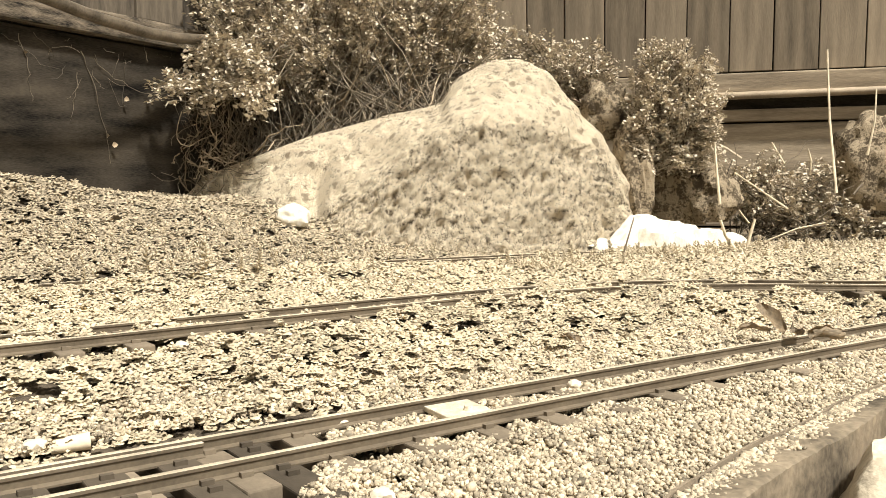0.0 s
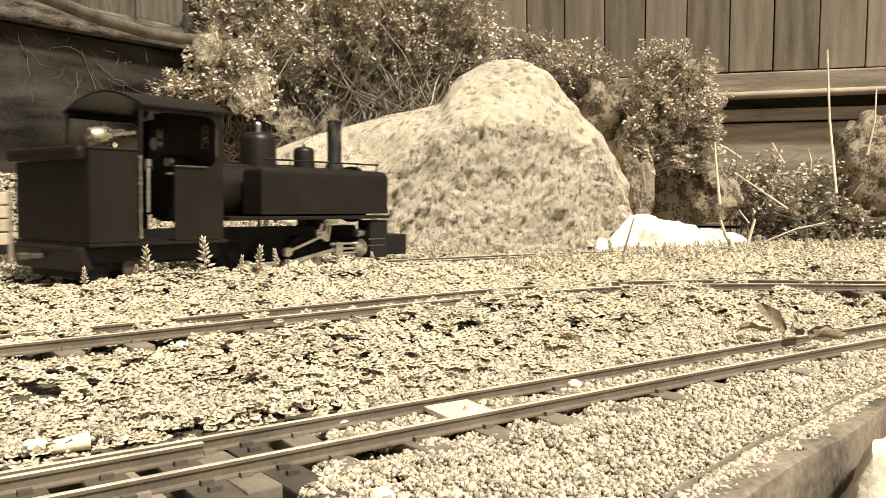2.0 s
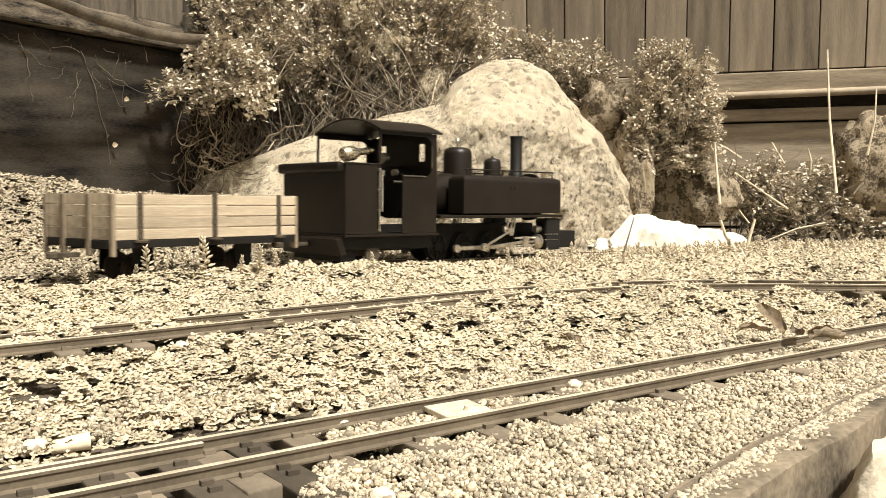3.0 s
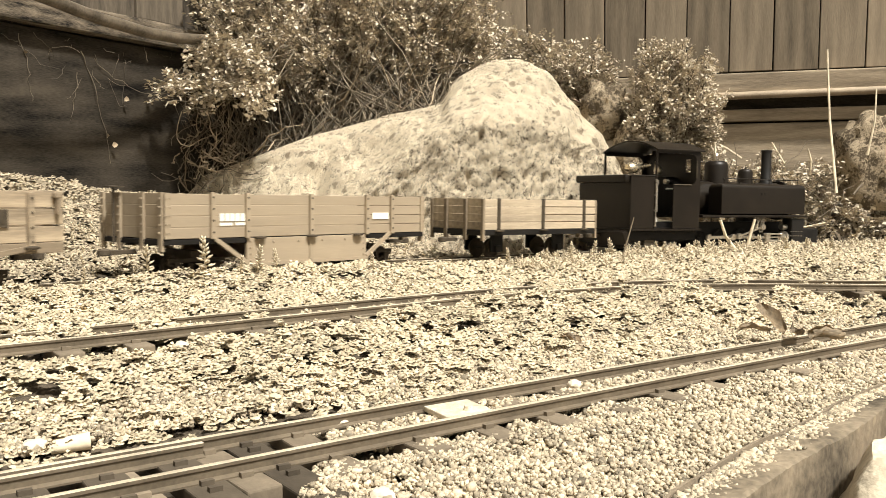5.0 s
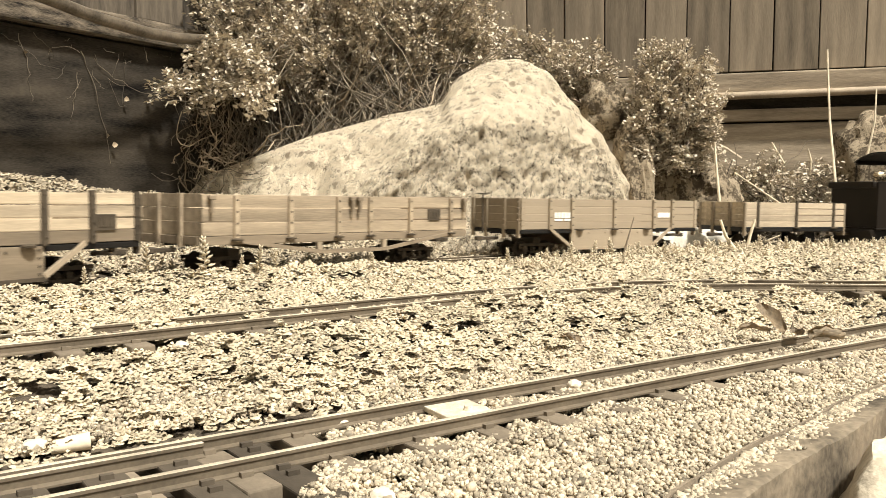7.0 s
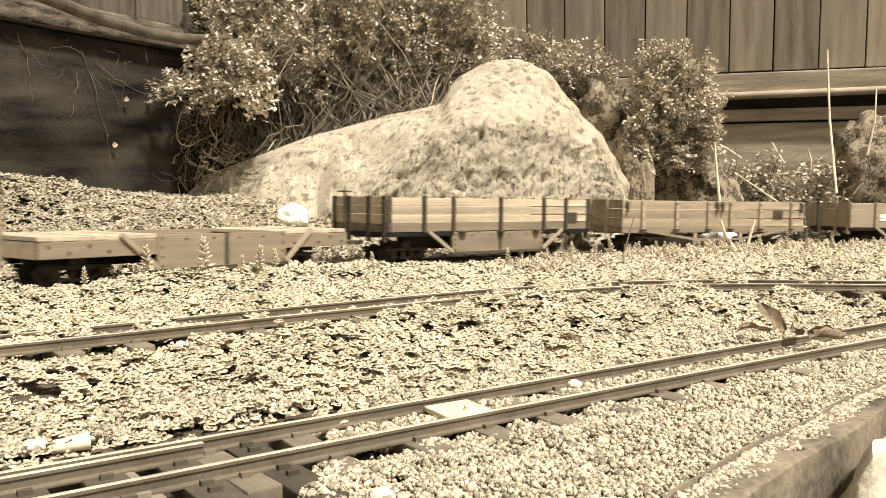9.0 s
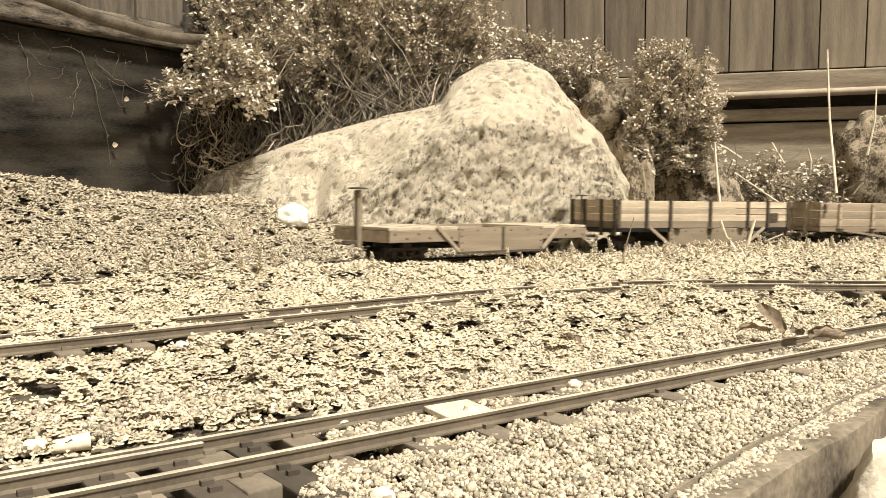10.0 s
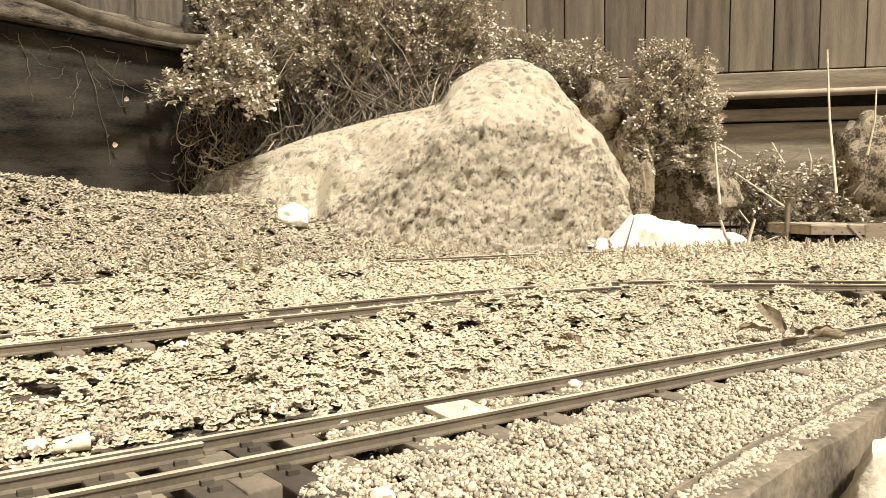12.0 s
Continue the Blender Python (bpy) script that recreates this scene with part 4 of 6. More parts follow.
def build_flat_wagon():
    root = empty("flat_wagon")
    L, W, z = 0.332, 0.110, 0.0405
    deck = bmesh.new()
    box(deck, -0.0055, 0.0055, -W / 2, W / 2, -0.002, 0.0015, 0.0004)
    dm = bpy.data.meshes.new("deck_plank")
    deck.to_mesh(dm)
    deck.free()
    dm.materials.append(M_DECK)
    x = -L / 2 + 0.0055
    while x < L / 2 - 0.004:
        if not -0.058 < x < 0.073:
            share("deck_plank", dm, root, pose(x, 0, z + random.uniform(-0.0002, 0.0003)))
        x += 0.0114
    part("well_floor", box(bmesh.new(), -0.062, 0.077, -W / 2 + 0.004, W / 2 - 0.004, z - 0.014, z - 0.011), M_BROWN, root, "dark sunken well floor")
    for k in (-1, 1):
        y = k * (W / 2 - 0.0015)
        bm = box(bmesh.new(), -L / 2, L / 2, y - 0.0025, y + 0.0025, z - 0.0155, z - 0.0024, 0.0006)
        beam = part("side_beam", bm, M_BROWN, root)
        bm = bmesh.new()
        for i in range(20):
            bolts(bm, [(-L / 2 + 0.008 + i * (L - 0.016) / 19, y + k * 0.0025, z - 0.006 - 0.005 * (i % 2))], 0.0016)
        part("bolt_row", bm, M_IRON, beam)
        part("end_beam", box(bmesh.new(), k * (L / 2 - 0.0025) - 0.0025, k * (L / 2 - 0.0025) + 0.0025, -W / 2 + 0.0042, W / 2 - 0.0042, z - 0.0155, z - 0.0024), M_OLD, root)
    drop_centre(root, -0.064, 0.079, W + 0.0036, 0.011, z + 0.001, M_BROWN, 0.034)
    bm = bmesh.new()
    for k in (-1, 1):
        box(bm, -L / 2 + 0.01, L / 2 - 0.01, k * 0.012 - 0.003, k * 0.012 + 0.003, z - 0.022, z - 0.0156)
    part("centre_sill", bm, M_BLACK, root)
    for x in (-0.116, 0.116):
        bogie(root, x)
    coupling(root, -L / 2 + 0.004, -L / 2 - 0.02)
    coupling(root, L / 2 - 0.004, L / 2 + 0.02)
    bm = box(bmesh.new(), -L / 2 - 0.007, -L / 2 - 0.001, -0.004, 0.004, 0.018, 0.084, 0.0008)
    pillar = part("brake_pillar", bm, M_BROWN, root)
    bm = lathe(bmesh.new(), [(0.001, 0), (0.011, 0.0004), (0.011, 0.002), (0.001, 0.0028)], Matrix.Translation((-L / 2 - 0.004, 0, 0.0848)), 18)
    part("hand_wheel", bm, M_IRON, pillar)
    finish(root, -1.605 - L / 2, 0.116, "low flat wagon with bleached deck boards and brake pillar", "wagon")


RODS = []           # rod thing, its pose parameters


def build_loco():
    root = empty("steam_locomotive")
    W = 0.1234
    y0 = W / 2
    # frames, footplate, buffer beam
    bm = bmesh.new()
    box(bm, -0.178, 0.165, -0.012, 0.012, 0.014, 0.044)
    box(bm, -0.180, -0.05, -0.050, 0.050, 0.0185, 0.0325, 0.001)
    box(bm, -0.176, -0.155, -0.046, 0.046, 0.006, 0.0185, 0.001)
    part("main_frame", bm, M_BLACK, root)
    part("cab_floor", box(bmesh.new(), -0.180, -0.048, -y0, y0, 0.0328, 0.0358, 0.0006), M_LOCO, root)
    part("running_plate", box(bmesh.new(), -0.047, 0.168, -y0 - 0.001, y0 + 0.001, 0.0525, 0.0560, 0.0006), M_LOCO, root)
    bm = box(bmesh.new(), 0.168, 0.203, -0.056, 0.056, 0.012, 0.0345, 0.0012)
    part("buffer_beam", bm, M_BLACK, root)
    # bunker: back and sides with a rolled lip
    bm = bmesh.new()
    for k in (-1, 1):
        box(bm, -0.180, -0.137, k * y0 - (0.0015 if k > 0 else 0), k * y0 + (0.0015 if k < 0 else 0), 0.0362, 0.111, 0.0005)
    box(bm, -0.180, -0.1785, -y0 + 0.0016, y0 - 0.0016, 0.0362, 0.111)
    box(bm, -0.1385, -0.137, -y0 + 0.0016, y0 - 0.0016, 0.0362, 0.100)
    part("bunker", bm, M_LOCO, root)
    bm = bmesh.new()
    for k in (-1, 1):
        rod(bm, (-0.1815, k * y0, 0.1115), (-0.137, k * y0, 0.1115), 0.0010)
    box(bm, -0.1895, -0.1802, -y0 + 0.001, y0 - 0.001, 0.1015, 0.1128, 0.0035)
    part("bunker_lip", bm, M_LOCO, root)
    bm = box(bmesh.new(), -0.177, -0.141, -0.050, 0.050, 0.080, 0.1015, 0.004)
    part("bunker_top", bm, M_BLACK, root)
    bm = bmesh.new()
    for i in range(26):
        c = Vector((random.uniform(-0.175, -0.142), random.uniform(-0.052, 0.054), random.uniform(0.100, 0.1095)))
        vs = bmesh.ops.create_icosphere(bm, subdivisions=1, radius=random.uniform(0.003, 0.0055), matrix=Matrix.Translation(c))["verts"]
        for v in vs:
            v.co += (v.co - c) * 0.6 * noise.noise(v.co * 300)
    part("coal_heap", bm, M_COAL, root, "small heap of dull coal lumps")
    # brass gas tank behind the seat
    bm = bmesh.new()
    lathe(bm, [(0.001, 0), (0.0070, 0.001), (0.0082, 0.003), (0.0082, 0.016), (0.0062, 0.019), (0.0040, 0.024), (0.0038, 0.041), (0.001, 0.042)], Matrix.Translation((-0.163, -0.030, 0.1215)) @ Matrix.Rotation(radians(80), 4, "Y"), 20)
    smooth(part("gas_tank", bm, M_BRASS, root, "polished brass gas tank"))
    # cab sides: front panel with a rounded window, made of a frame of strips
    for k in (-1, 1):
        ys = (k * y0 - 0.0015, k * y0) if k > 0 else (k * y0, k * y0 + 0.0015)
        bm = bmesh.new()
        box(bm, -0.103, -0.053, *ys, 0.0362, 0.0995)
        box(bm, -0.0605, -0.053, *ys, 0.0995, 0.1475)
        box(bm, -0.134, -0.0605, *ys, 0.1445, 0.1500)
        for c, s0 in (((-0.0705, 0.1095), -90), ((-0.0705, 0.1345), 0)):
            prev = None
            ax, az = -0.0605, (0.0995 if s0 else 0.1445)
            for i in range(7):
                a = radians(s0 + i * 15)
                p = (c[0] + 0.010 * math.cos(a), c[1] + 0.010 * math.sin(a))
                if prev:
                    v = [bm.verts.new((q[0], ys[h], q[1])) for h in (0, 1) for q in ((ax, az), prev, p)]
                    for f in ((0, 1, 2), (3, 5, 4), (1, 4, 5, 2)):
                        bm.faces.new([v[j] for j in f])
                prev = p
        bmesh.ops.recalc_face_normals(bm, faces=bm.faces)
        side = part("cab_side", bm, M_LOCO, root)
        bm = bmesh.new()
        rod(bm, (-0.103, k * (y0 + 0.0006), 0.0998), (-0.0705, k * (y0 + 0.0006), 0.0998), 0.0009)
        rod(bm, (-0.0608, k * (y0 + 0.0006), 0.1095), (-0.0608, k * (y0 + 0.0006), 0.1345), 0.0007)
        part("window_beading", bm, M_IRON, side)
        bm = bmesh.new()
        rod(bm, (-0.1362, k * (y0 - 0.0012), 0.037), (-0.1335, k * (y0 - 0.0012), 0.1500), 0.0017)
        part("cab_pillar", bm, M_LOCO, root)
        bm = bmesh.new()
        rod(bm, (-0.1365, k * (y0 + 0.002), 0.040), (-0.1365, k * (y0 + 0.002), 0.106), 0.0008)
        for z in (0.040, 0.062, 0.084, 0.106):
            rod(bm, (-0.1365, k * (y0 - 0.001), z), (-0.1365, k * (y0 + 0.003), z), 0.0013)
        part("handrail", bm, M_STEEL, root)
    part("cab_door", box(bmesh.new(), -0.1365, -0.1035, y0 - 0.0030, y0 - 0.0016, 0.0362, 0.0985, 0.0004), M_LOCO, root, "closed dark cab door on the far side")
    bm = bmesh.new()
    box(bm, -0.0545, -0.0531, -y0 + 0.0016, y0 - 0.0016, 0.0565, 0.118)
    box(bm, -0.0545, -0.0531, -y0 + 0.0016, y0 - 0.0016, 0.1385, 0.1485)
    for a, b in ((-y0 + 0.0016, -0.042), (-0.031, 0.031), (0.042, y0 - 0.0016)):
        box(bm, -0.0545, -0.0531, a, b, 0.118, 0.1385)
    box(bm, -0.0545, -0.0531, -0.046, 0.046, 0.1485, 0.1545)
    part("cab_front", bm, M_LOCO, root)
    # arched roof
    bm = bmesh.new()
    rows = []
    for x in (-0.136, -0.047):
        for dz in (0, 0.0018):
            rows.append([bm.verts.new((x, y, 0.1480 + dz + 0.0150 * (1 - (y / 0.0645) ** 2))) for y in np.linspace(-0.0645, 0.0645, 17)])
    for a, b in ((0, 2), (1, 3), (0, 1), (2, 3)):
        for i in range(16):
            bm.faces.new((rows[a][i], rows[a][i + 1], rows[b][i + 1], rows[b][i]))
    for i in (0, 16):
        bm.faces.new((rows[0][i], rows[1][i], rows[3][i], rows[2][i]))
    bmesh.ops.recalc_face_normals(bm, faces=bm.faces)
    smooth(part("cab_roof", bm, M_LOCO, root))
    # backhead with gauges
    bm = bmesh.new()
    lathe(bm, [(0.001, 0), (0.031, 0), (0.031, 0.025), (0.001, 0.025)], Matrix.Translation((-0.075, 0, 0.082)) @ Matrix.Rotation(radians(90), 4, "Y"), 24)
    part("backhead", bm, M_BLACK, root)
    bm = bmesh.new()
    for y, z, r in ((0.0, 0.122, 0.006), (-0.02, 0.105, 0.004), (0.012, 0.100, 0.003)):
        rod(bm, (-0.084, y, z), (-0.078, y, z), r, seg=14)
    rod(bm, (-0.090, -0.030, 0.094), (-0.074, -0.030, 0.094), 0.0015)
    rod(bm, (-0.115, -0.040, 0.060), (-0.112, -0.036, 0.100), 0.0014)
    rod(bm, (-0.112, -0.036, 0.100), (-0.112, -0.036, 0.106), 0.003)
    part("backhead_gauge", bm, M_STEEL, root)
    # boiler and side tanks
    bm = bmesh.new()
    lathe(bm, [(0.001, 0), (0.0285, 0), (0.0285, 0.215), (0.026, 0.219), (0.001, 0.219)], Matrix.Translation((-0.053, 0, 0.079)) @ Matrix.Rotation(radians(90), 4, "Y"), 32)
    boiler = smooth(part("boiler", bm, M_LOCO, root))
    bm = bmesh.new()
    for x in (-0.046, 0.06, 0.11):
        lathe(bm, [(0.0287, -0.0012), (0.0291, -0.0012), (0.0291, 0.0012), (0.0287, 0.0012)], Matrix.Translation((x, 0, 0.079)) @ Matrix.Rotation(radians(90), 4, "Y"), 28)
    part("boiler_band", bm, M_IRON, boiler)
    for k in (-1, 1):
        a, b = (0.033, y0 - 0.001) if k > 0 else (-y0 + 0.001, -0.033)
        bm = box(bmesh.new(), -0.009, 0.1655, a, b, 0.0580, 0.1038, 0.0)
        es = [e for e in bm.edges if all(abs(v.co.z - 0.1038) < 1e-5 for v in e.verts)]
        bmesh.ops.bevel(bm, geom=es, offset=0.0075, segments=5, affect="EDGES", profile=0.5)
        tank = smooth(part("side_tank", bm, M_LOCO, root))
        bm = bmesh.new()
        yy = k * 0.052
        rod(bm, (0.001, yy, 0.1108), (0.160, yy, 0.1108), 0.0009)
        for x in (0.003, 0.034, 0.065, 0.096, 0.127, 0.158):
            rod(bm, (x, yy, 0.1025), (x, yy, 0.1100), 0.0008)
            bmesh.ops.create_icosphere(bm, subdivisions=1, radius=0.0016, matrix=Matrix.Translation((x, yy, 0.1108)))
        part("tank_rail", bm, M_LOCO, tank)
        bm = bmesh.new()
        for x in (0.072, 0.079):
            box(bm, x - 0.0012, x + 0.0012, k * (y0 - 0.0008) - 0.0005, k * (y0 - 0.0008) + 0.0005, 0.0865, 0.0905)
        part("tank_rivets", bm, M_BLACK, tank)
    # smokebox front, chimney, domes, safety valves
    bm = lathe(bmesh.new(), [(0.001, 0), (0.032, 0), (0.032, 0.004), (0.024, 0.007), (0.006, 0.009), (0.001, 0.009)], Matrix.Translation((0.168, 0, 0.079)) @ Matrix.Rotation(radians(90), 4, "Y"), 28)
    part("smokebox_door", bm, M_BLACK, root)
    bm = lathe(bmesh.new(), [(0.013, 0.100), (0.0105, 0.108), (0.0092, 0.112), (0.0080, 0.114), (0.0080, 0.1575), (0.0088, 0.158), (0.0088, 0.1605), (0.0072, 0.1607), (0.0068, 0.146), (0.001, 0.145)], Matrix.Translation((0.1434, 0, 0)), 24)
    smooth(part("chimney", bm, M_BLACK, root))
    bm = lathe(bmesh.new(), [(0.020, 0.100), (0.0185, 0.111), (0.0182, 0.132), (0.0165, 0.1375), (0.012, 0.1400), (0.001, 0.1405)], Matrix.Translation((0.036, 0, 0)), 28)
    dome = smooth(part("steam_dome", bm, M_LOCO, root), 60)
    bm = bmesh.new()
    for x, y in ((-0.004, -0.004), (0.004, 0.004)):
        rod(bm, (0.036 + x, y, 0.140), (0.036 + x, y, 0.1485), 0.0018)
        rod(bm, (0.036 + x, y, 0.1485), (0.036 + x, y, 0.151), 0.0026, 0.001)
    part("safety_valve", bm, M_STEEL, dome)
    bm = lathe(bmesh.new(), [(0.0125, 0.102), (0.0115, 0.110), (0.0113, 0.124), (0.010, 0.1275), (0.005, 0.129), (0.0016, 0.1295), (0.001, 0.1325)], Matrix.Translation((0.098, 0, 0)), 24)
    smooth(part("sand_dome", bm, M_LOCO, root), 60)
    # cylinders, valve gear and rods
    for k in (-1, 1):
        y = k * 0.050
        bm = bmesh.new()
        box(bm, 0.140, 0.167, y - 0.010, y + 0.010, 0.010, 0.051, 0.0015)
        cyl = part("cylinder_block", bm, M_BLACK, root)
        bm = bmesh.new()
        for i in range(2):
            for j in range(5):
                rod(bm, (0.138 + j * 0.0055, y + k * 0.0098, 0.0235 + i * 0.007), (0.138 + j * 0.0055, y + k * 0.0108, 0.0235 + i * 0.007), 0.0008, seg=6)
        part("cylinder_bolts", bm, M_STEEL, cyl)
        bm = bmesh.new()
        lathe(bm, [(0.001, 0), (0.010, 0), (0.0105, 0.003), (0.008, 0.004), (0.003, 0.008), (0.001, 0.008)], Matrix.Translation((0.134, y, 0.021)) @ Matrix.Rotation(radians(-90), 4, "Y"), 20)
        lathe(bm, [(0.001, 0), (0.0045, 0), (0.0048, 0.010), (0.001, 0.010)], Matrix.Translation((0.137, y, 0.037)) @ Matrix.Rotation(radians(-90), 4, "Y"), 14)
        rod(bm, (0.134, y, 0.026), (0.090, y, 0.026), 0.0014)
        rod(bm, (0.134, y, 0.016), (0.094, y, 0.016), 0.0014)
        part("cylinder_cover", bm, M_STEEL, root, "bright steel cylinder cover and slide bars")
        bm = bmesh.new()
        for a, b, r in (((0.078, 0.048), (0.074, 0.036), 0.002), ((0.086, 0.050), (0.081, 0.030), 0.0012), ((0.0905, 0.050), (0.0865, 0.030), 0.0012), ((0.081, 0.030), (0.0865, 0.030), 0.0012), ((0.086, 0.050), (0.0905, 0.050), 0.0012)):
            rod(bm, (a[0], y, a[1]), (b[0], y, b[1]), r)
        box(bm, 0.070, 0.076, y - 0.002, y + 0.002, 0.034, 0.042)
        part("expansion_link", bm, M_STEEL, root)
        RODS.append((k, root))
    for x in (-0.012, 0.032, 0.076):
        wheelset(root, x, 0.0165, True)
    for x in (-0.135,):
        wheelset(root, x, 0.0115, True)
    bm = bmesh.new()
    for k in (-1, 1):
        box(bm, -0.160, -0.110, k * 0.024 - 0.0015, k * 0.024 + 0.0015, 0.010, 0.024)
        lathe(bm, [(0.0070, 0), (0.0095, 0.0006), (0.0095, 0.003), (0.0060, 0.003)], Matrix.Translation((-0.135, k * 0.047, 0.0135)) @ Matrix.Rotation(radians(-90 * k), 4, "X"), 20)
    part("trailing_truck", bm, M_IRON, root)
    bm = bmesh.new()
    box(bm, -0.004, 0.004, -0.058, 0.058, -0.011, 0.009, 0.0012, Matrix.Translation((-0.183, 0, 0.024)) @ Matrix.Rotation(radians(-22), 4, "Y"))
    part("rear_beam", bm, M_LOCO, root)
    coupling(root, -0.186, -0.204, 0.024)
    finish(root, 0.18, 0.044, "black narrow-gauge tank engine with tall chimney and open cab", "steam engine")
    return root


def rod_part(name, length, y, w=0.0042):
    bm = bmesh.new()
    box(bm, 0, length, -0.0012, 0.0012, -w / 2, w / 2, 0.0004)
    for x in (0, length):
        rod(bm, (x, -0.0022, 0), (x, 0.0022, 0), 0.0046, seg=16)
    return bm


loco = build_loco()
build_short_wagon()
build_well_wagon("well_wagon", -0.526, 0.331, M_TAN, None, 4, (-0.112, -0.074, 0.003, 0.080, 0.118), "tan painted four-plank well wagon with white lettering", True, -0.006)
build_truss_wagon()
build_well_wagon("well_wagon", -1.377, 0.340, M_PALE, M_BROWN, 3, (-0.118, -0.074, 0.003, 0.080, 0.122), "pale three-plank well wagon with brown sills and stakes", False)
build_flat_wagon()

LINKS = []          # coupling rod, connecting rod, crosshead of each side
for k, root in RODS:
    y = k * 0.0495
    c = part("coupling_rod", rod_part("", 0.088, y), M_STEEL, root, "bright steel coupling rod")
    d = part("connecting_rod", rod_part("", 0.070, y, 0.0036), M_STEEL, root, "bright steel connecting rod")
    h = part("crosshead", box(box(bmesh.new(), -0.005, 0.005, -0.004, 0.004, -0.007, 0.007, 0.001), 0.0, 0.03, -0.0012, 0.0012, -0.0012, 0.0012), M_STEEL, root, "bright steel crosshead")
    e = part("eccentric_rod", rod_part("", 0.050, y, 0.0024), M_STEEL, root)
    LINKS.append((k, y, c, d, h, e))


def build_steam():
    """Thin puffs of steam, each a knot of overlapping wisps."""
    out = []
    for i in range(8):
        bm = bmesh.new()
        for j in range(2):
            o = Vector(RNG.normal(0, 0.008, 3))
            vs = bmesh.ops.create_icosphere(bm, subdivisions=3, radius=1, matrix=Matrix.Translation(o) @ Matrix.Diagonal((*RNG.uniform(0.010, 0.019, 3), 1)))["verts"]
            for v in vs:
                v.co += (v.co - o) * 0.7 * noise.noise(v.co * 120 + Vector((i, j, 0)))
        ob = smooth(part("steam_puff", bm, M_STEAM), 180)
        tagged(ob, "thin pale puff of drifting steam", "steam", "steam puffs from the chimney")
        out.append((ob, 1.45 + i * 0.2))
    return out


PUFFS = build_steam()


def puff_rows(born):
    """Rides in the smokebox, leaves by the chimney, then rises and drifts back."""
    inside = lambda t: stand(place(t) + 0.18, 0.044) @ Vector((0.125, 0, 0.078))
    rows, t = [], 0.0
    while t < born - 0.12:
        rows.append((t, Matrix.Translation(inside(t))))
        t += 0.1
    start = stand(place(born) + 0.18, 0.044) @ Vector((0.1434, 0, 0.165))
    rows.append((born, Matrix.Translation(start)))
    for k in range(1, 120):
        t = born + k * 0.1
        if t > 12.0:
            break
        u = k * 0.1
        rise = 0.045 * min(u, 0.7) + 0.17 * max(0, u - 0.35)
        rows.append((t, Matrix.Translation(start + Vector((0.02 * u - 0.01, 0.05 * u, rise))) @ Matrix.Rotation(0.5 * u, 4, "Z")))
    if rows[-1][0] < 12.0:
        rows.append((12.0, rows[-1][1]))
    return rows


def motions():
    """The train along its line, its wheels turning and its rods working."""
    rows = [i * 0.25 for i in range(49)]
    for ob, mid, half in VEHICLES:
        walk(ob, [(t, stand(place(t) + mid, half)) for t in rows])
    for ob, born in PUFFS:
        walk(ob, puff_rows(born))
    steps = [i / 15 for i in range(181)]
    for ob, x, r in WHEELS:
        walk(ob, [(t, Matrix.Translation((x, 0, r)) @ Matrix.Rotation((place(t) - place(0)) / r, 4, "Y")) for t in steps])
    crank, rw, x3 = 0.0075, 0.0165, 0.032
    for k, y, c, d, h, e in LINKS:
        rc, rd, rh, re = [], [], [], []
        for t in steps:
            a = (place(t) - place(0)) / rw + (math.pi / 2 if k > 0 else 0)
            px, pz = crank * math.cos(a), rw - crank * math.sin(a)
            rc.append((t, pose(-0.012 + px, y - k * 0.005, pz)))
            cx = x3 + px + math.sqrt(0.070 ** 2 - (0.021 - pz) ** 2)
            rh.append((t, pose(cx, y, 0.021)))
            tilt = math.degrees(math.atan2(0.021 - pz, cx - x3 - px))
            rd.append((t, pose(x3 + px, y, pz, 0, -tilt, 0)))
            ex, ez = x3 + 0.004 * math.cos(a + 1.5), rw - 0.004 * math.sin(a + 1.5)
            re.append((t, pose(ex, y + k * 0.005, ez + 0.004, 0, -math.degrees(math.atan2(0.034 - ez, 0.084 - ex)), 0)))
        for ob, r in ((c, rc), (d, rd), (h, rh), (e, re)):
            walk(ob, r)

# ---- ground cover ----
def px(x, y, depth):
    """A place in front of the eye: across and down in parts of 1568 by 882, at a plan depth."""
    return spot((x - 784) / 1.568, (y - 441) / 1.568, depth)


def leaf_shape(long=1.0, wide=0.7, thick=0.28, n=6):
    """A fleshy oval leaf, domed on both sides, its stalk end at the origin."""
    v = [(long * 0.5, 0, thick), (long * 0.5, 0, -thick * 0.5)]
    for i in range(n):
        a = 2 * math.pi * i / n
        v.append((long * 0.5 + long * 0.5 * math.cos(a), wide * 0.5 * math.sin(a), 0.05 * long * math.cos(2 * a)))
    f = []
    for i in range(n):
        a, b = 2 + i, 2 + (i + 1) % n
        f += [(0, a, b), (1, b, a)]
    return np.array(v), np.array(f)


def wedge(n, y0, y1, side=0.56):
    """Even points over the part of the plan before the eye."""
    y = np.sqrt(RNG.uniform(y0 ** 2, y1 ** 2, n))
    return RNG.uniform(-side, side, n) * y * 1.06, y


def loop_rails(x, y):
    """Distance in front of each rail of the overgrown track."""
    d = off_path(LOOP, x, y)
    return d, d - GAUGE / 2, d + GAUGE / 2


